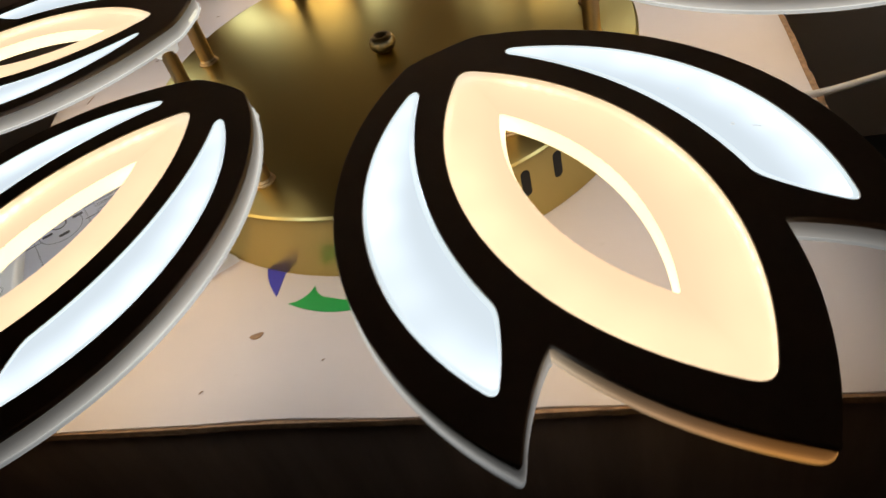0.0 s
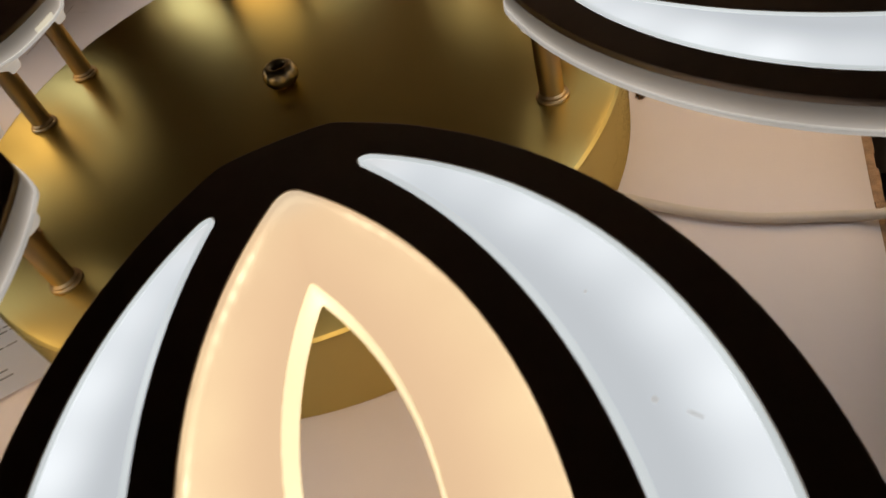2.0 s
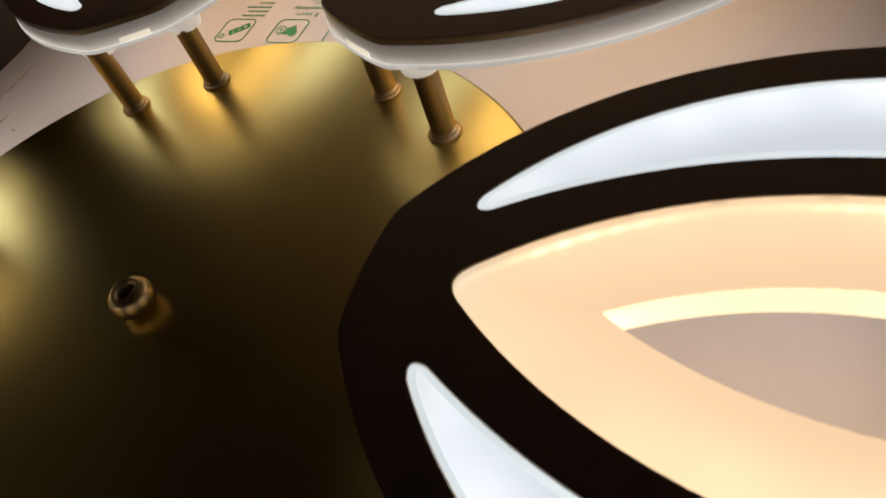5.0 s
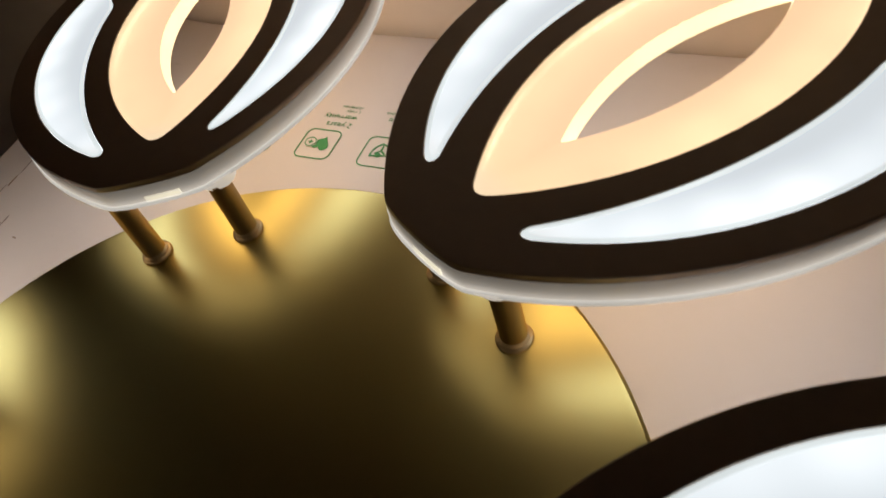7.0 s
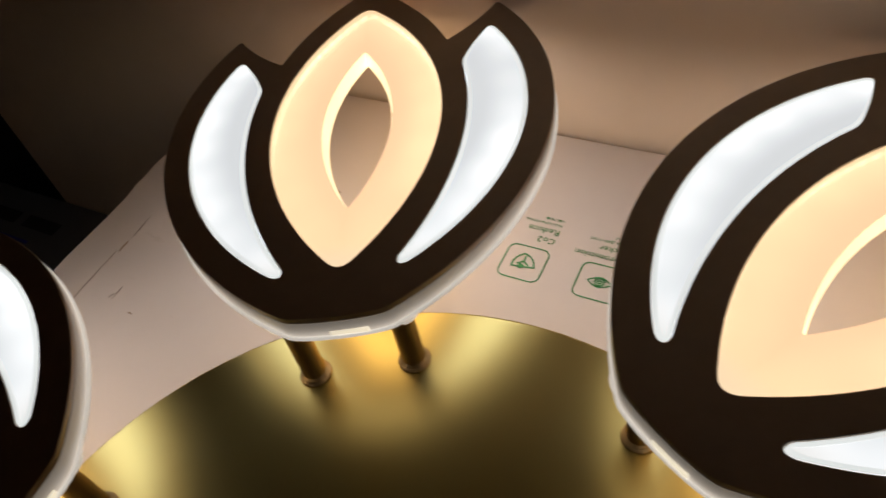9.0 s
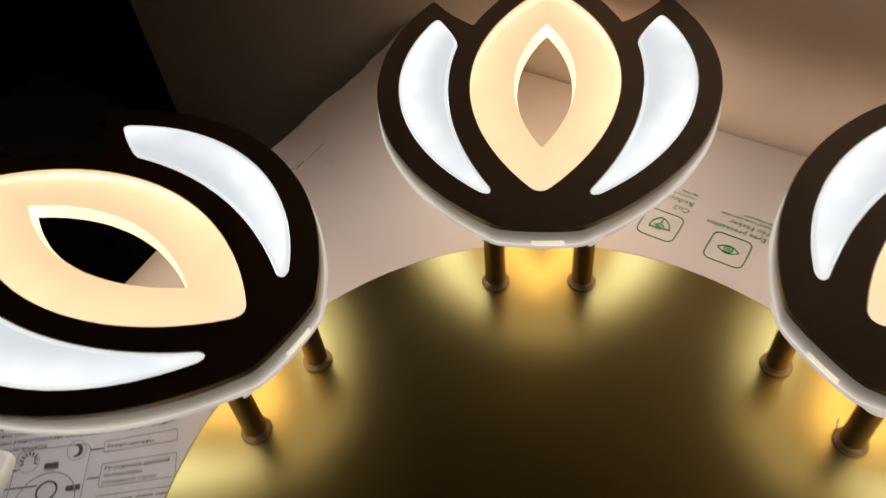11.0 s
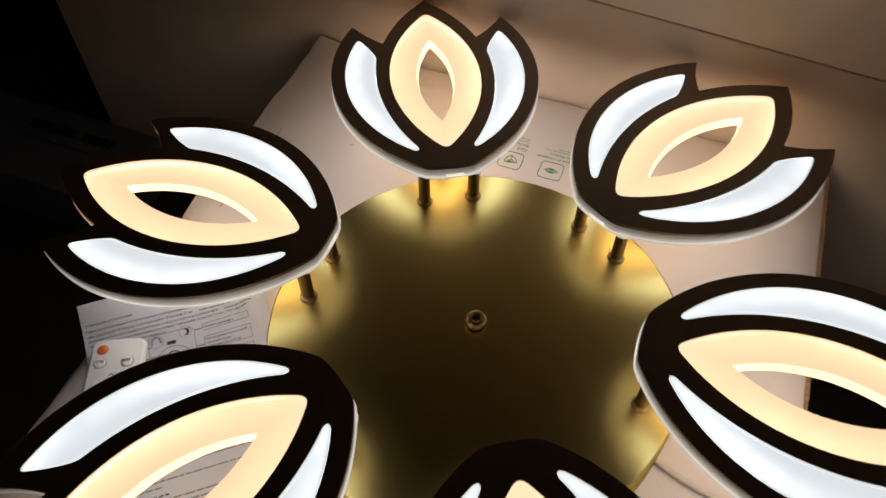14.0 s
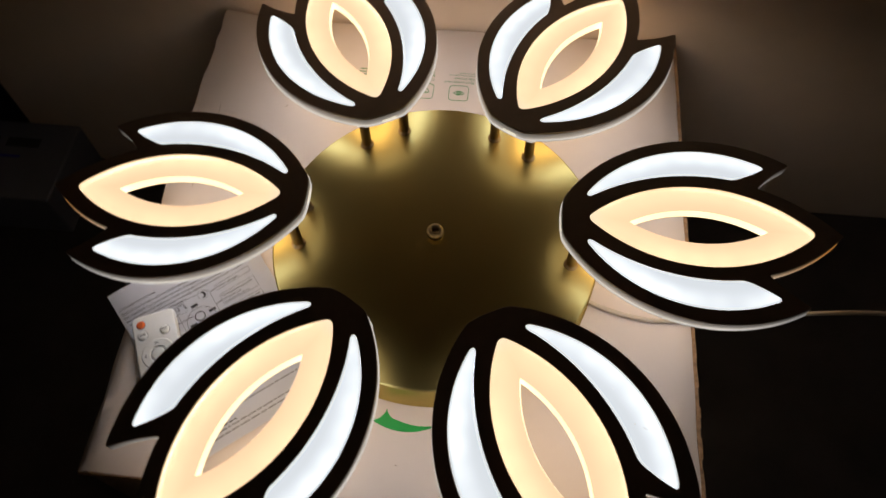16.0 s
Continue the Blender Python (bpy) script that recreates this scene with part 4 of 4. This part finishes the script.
# ---------------------------------------------------------------- the lamp
def chandelier():
    root = thing("ceiling_lamp", "lit brass ceiling lamp with six black lotus petals, on the carton", "lamp", m=Matrix.Translation((0, 0, Z0)))
    R = 1.184
    steps = 128
    bm = bmesh.new()
    prof = [(0.0, 0.0), (0.35, 0.0), (0.8, 0.0), (R - 0.03, 0.0), (R - 0.012, -0.003), (R - 0.003, -0.011), (R, -0.024), (R, -0.15), (R, None), (R - 0.02, None)]
    rings = []
    for r, z in prof:
        if r == 0:
            rings.append([bm.verts.new((0, 0, 0))])
            continue
        ring_ = []
        for k in range(steps):
            a = 2 * math.pi * k / steps
            zz = (-0.317 + 0.0017 * R * math.sin(a) + 0.002) if z is None else z
            ring_.append(bm.verts.new((r * U * math.cos(a), r * U * math.sin(a), zz * U)))
        rings.append(ring_)
    for a, b in zip(rings, rings[1:]):
        for k in range(steps):
            if len(a) == 1:
                bm.faces.new((a[0], b[k], b[(k + 1) % steps]))
            else:
                bm.faces.new((a[k], b[k], b[(k + 1) % steps], a[(k + 1) % steps]))
    bmesh.ops.recalc_face_normals(bm, faces=bm.faces[:])
    canopy = smooth(part("canopy", bm, M_BRASS, root, "round satin brass canopy"), 30)
    for az in (-55.3, -47.8, -31.4, 35.0, 155.0, 95.0):
        lp = [(0.021 * U * math.cos(a), (0.042 if math.sin(a) > 0 else -0.042) * U + 0.021 * U * math.sin(a)) for a in (2 * math.pi * k / 20 + 0.001 for k in range(20))]
        me = flat_mesh("vent_slot", [lp], 0.0016)
        a = radians(az)
        m = Matrix.Translation(((R + 0.0014) * U * math.cos(a), (R + 0.0014) * U * math.sin(a), -0.113 * U)) @ Matrix.Rotation(a, 4, "Z") @ Matrix.Rotation(radians(90), 4, "Y") @ Matrix.Rotation(radians(90), 4, "Z")
        part("vent_slot", me, M_DARKHOLE, canopy, "dark vent slot", m)
    knob = lathe([(0.0, 0.0), (0.034, 0.0), (0.040, 0.004), (0.052, 0.012), (0.061, 0.026), (0.064, 0.040), (0.062, 0.055), (0.057, 0.067), (0.049, 0.076), (0.040, 0.081), (0.034, 0.082), (0.029, 0.079), (0.024, 0.070), (0.019, 0.058), (0.017, 0.045), (0.0, 0.045)], 40)
    bmesh.ops.scale(knob, vec=(U, U, U), verts=knob.verts[:])
    smooth(part("finial_knob", knob, M_KNOB, root, "turned brass ball nut with a bore"), 50)
    post_bm = lathe([(0.0, 0.0), (0.050, 0.0), (0.052, 0.005), (0.050, 0.010), (0.043, 0.013), (0.044, 0.018), (0.041, 0.022), (0.0375, 0.025), (0.0365, 0.31), (0.0, 0.31)], 28)
    bmesh.ops.scale(post_bm, vec=(U, U, U), verts=post_bm.verts[:])
    post_me = bpy.data.meshes.new("post")
    post_bm.to_mesh(post_me)
    post_bm.free()
    post_me.materials.append(M_POST)
    for p in post_me.polygons:
        p.use_smooth = True
    post_me.set_sharp_from_angle(angle=radians(45))
    PV = 0.158
    PU = math.sqrt(0.991 ** 2 - PV * PV)
    # turn, rise, shift, and lean of each petal: small differences from hand assembly
    SET = ((1.0995, -0.0126, -0.0044, 0.0104, 0.0106, -0.0096), (-0.4584, -0.0100, 0.0018, -0.0021, 0.0003, -0.0044), (-2.8740, -0.0350, 0.0334, -0.0054, -0.0120, 0.0469),
           (0.2869, -0.0285, 0.0208, -0.0206, 0.0037, -0.0235), (-1.1639, -0.0299, -0.0006, -0.0016, 0.0041, -0.0068), (-0.4348, -0.0158, 0.0030, 0.0126, 0.0211, -0.0065))
    POST_TURN = (0.22, -0.62, -0.25, 0.40, -1.91, -0.27)
    for k, (da, dh, du, tu, tv, dv) in enumerate(SET):
        a = radians(60 * k + da)
        spin = Matrix.Rotation(a, 4, "Z")
        H = 0.3949 + dh
        su, sv = -0.0390 + tu, tv
        lean = Matrix.Translation((U + du * U, dv * U, H * U)) @ Matrix.Rotation(math.atan(sv), 4, "X") @ Matrix.Rotation(-math.atan(su), 4, "Y") @ Matrix.Translation((-U, 0, 0))
        m = spin @ lean
        plate = part("petal", MESH["plate"], M_BLACK, root, "satin black lotus-shaped petal frame", m)
        low = -(PLATE_T + 0.001)
        for key, nm, mat, dz, lab in (("lens", "warm_diffuser", M_WARM, -0.0015, "glowing warm eye-shaped diffuser"), ("rim", "inner_rim", M_HOLE, -0.0205, "bright warm inner rim"),
                                      ("cresa", "cool_diffuser", M_COOL, -0.002, "glowing cool white crescent"), ("cresb", "cool_diffuser", M_COOL, -0.002, "glowing cool white crescent"),
                                      ("crown", "acrylic_crown", M_TIPSIDE, low, "amber-lit acrylic edge"), ("crown_lip", "acrylic_crown_lip", M_TIPLIP, low - CROWN_T - 0.001, ""),
                                      ("body", "acrylic_side", M_SIDE, low, "frosted clear acrylic edge"),
                                      ("lip", "acrylic_lip", M_LIP, low - BODY_T - 0.001, ""), ("edgea", "crescent_edge", M_COOLEDGE, -0.001, ""), ("edgeb", "crescent_edge", M_COOLEDGE, -0.001, ""),
                                      ("undera", "light_panel", M_UCOOL, low - 0.008, "cool light panel"), ("underb", "light_panel", M_UCOOL, low - 0.008, "cool light panel"),
                                      ("under_warm", "light_panel", M_UWARM, low - 0.032, "warm light panel"), ("backing", "panel_mask_sheet", M_PANELMASK, low - 0.028, "added glowing sheet that hides the warm light panel"), ("led_warm", "diode_strip", M_LEDWARM, -0.0245, "warm strip of diodes")):
            part(nm, MESH[key], mat, plate, lab, Matrix.Translation((0, 0, dz * U)))
        if k == 5:
            for du_, dv_, sx_, sy_, turn_ in ((1.855, 0.478, 0.006, 0.005, 20), (1.902, 0.520, 0.014, 0.0028, 40), (1.62, 0.47, 0.003, 0.003, 0)):
                me = flat_mesh("dust_speck", [[(sx_ * U * q[0], sy_ * U * q[1]) for q in ring(1.0, 14)]], 0.0001)
                part("dust_speck", me, M_DUST, plate, "", Matrix.Translation((du_ * U, dv_ * U, -0.0012 * U)) @ Matrix.Rotation(radians(turn_), 4, "Z"))
        part("glow_strip", MESH["strip"], M_STRIP, plate, "", Matrix.Translation(((FLAT_U - 0.003) * U, 0, (low - BODY_T * 0.75) * U)))
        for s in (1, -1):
            # bosses carry their lit look as emission
            part("boss", MESH["boss"], M_BOSS, plate, "white plastic boss with brightness put in as glow", Matrix.Translation((0.978 * U, s * PV * U, (low - BODY_T - 0.004) * U)))
            part("post", post_me, M_POST, root, "", Matrix.Rotation(radians(60 * k + POST_TURN[k]), 4, "Z") @ Matrix.Translation((PU * U, s * PV * U, 0.0)))
    return root


chandelier()


# ---------------------------------------------------------------- a flat carton on the floor, far in the dark
def flat_carton():
    root = thing("flat_carton", "grey carton with dark lettering, lying on the dark floor", "box")
    top = Z0 - 2.2 * U
    part("carton_body", box_bm(-7.4 * U, -4.55 * U, 1.35 * U, 2.42 * U, 0.0, top, 0.002, 1), M_GREYBOX, root)
    x = -6.05
    random.seed(3)
    for w in (0.62, 0.40):
        me = flat_mesh("lettering_bar", [[(0, 0), (w * U, 0), (w * U, 0.13 * U), (0, 0.13 * U)]], 0.0004)
        part("lettering_bar", me, M_INK, root, "", Matrix.Translation((x * U, 2.05 * U, top + 0.0006)))
        x += w + 0.1
    me = flat_mesh("stripe", [[(0, 0), (0.9 * U, 0), (0.9 * U, 0.03 * U), (0, 0.03 * U)]], 0.0004)
    part("stripe", me, M_BLUE, root, "", Matrix.Translation((-6.0 * U, 1.9 * U, top + 0.0006)))
    return root


flat_carton()


# ---------------------------------------------------------------- a bit of thread by a post
def thread_scrap():
    cu = bpy.data.curves.new("thread_scrap", "CURVE")
    cu.dimensions, cu.bevel_depth, cu.bevel_resolution = "3D", 0.0002, 2
    sp = cu.splines.new("NURBS")
    pts = [(0.583 + 0.004 * math.sin(1.1 * k), 0.776 + 0.003 * k, 0.002 + 0.010 * k) for k in range(6)]
    sp.points.add(len(pts) - 1)
    for p, (x, y, z) in zip(sp.points, pts):
        p.co = (x * U, y * U, Z0 + z * U, 1)
    sp.use_endpoint_u, sp.order_u = True, 3
    tmp = new("tmp", cu)
    me = bpy.data.meshes.new_from_object(tmp)
    bpy.data.objects.remove(tmp)
    return tagged(part("thread_scrap", me, M_CORE), "thin brown thread standing on the brass canopy", "thread")


thread_scrap()


# ---------------------------------------------------------------- a crumb of torn cardboard by the canopy
def cardboard_crumb():
    bm = bmesh.new()
    random.seed(21)
    for x, y, r in ((0.0, 0.0, 0.013), (0.012, 0.012, 0.010), (-0.010, 0.018, 0.008), (0.006, -0.014, 0.009), (0.016, -0.004, 0.007)):
        got = bmesh.ops.create_icosphere(bm, subdivisions=1, radius=r * U, matrix=Matrix.Translation((x * U, y * U, r * 0.8 * U)))
        for v in got["verts"]:
            v.co += Vector((random.uniform(-1, 1), random.uniform(-1, 1), random.uniform(-0.5, 1))) * r * 0.35 * U
    ob = part("cardboard_crumb", bm, M_CRUMB, None, "", Matrix.Translation(on_top(1.205, 0.225, 0.0)))
    return tagged(ob, "dark crumb of torn cardboard lying beside the brass canopy", "crumb")


cardboard_crumb()
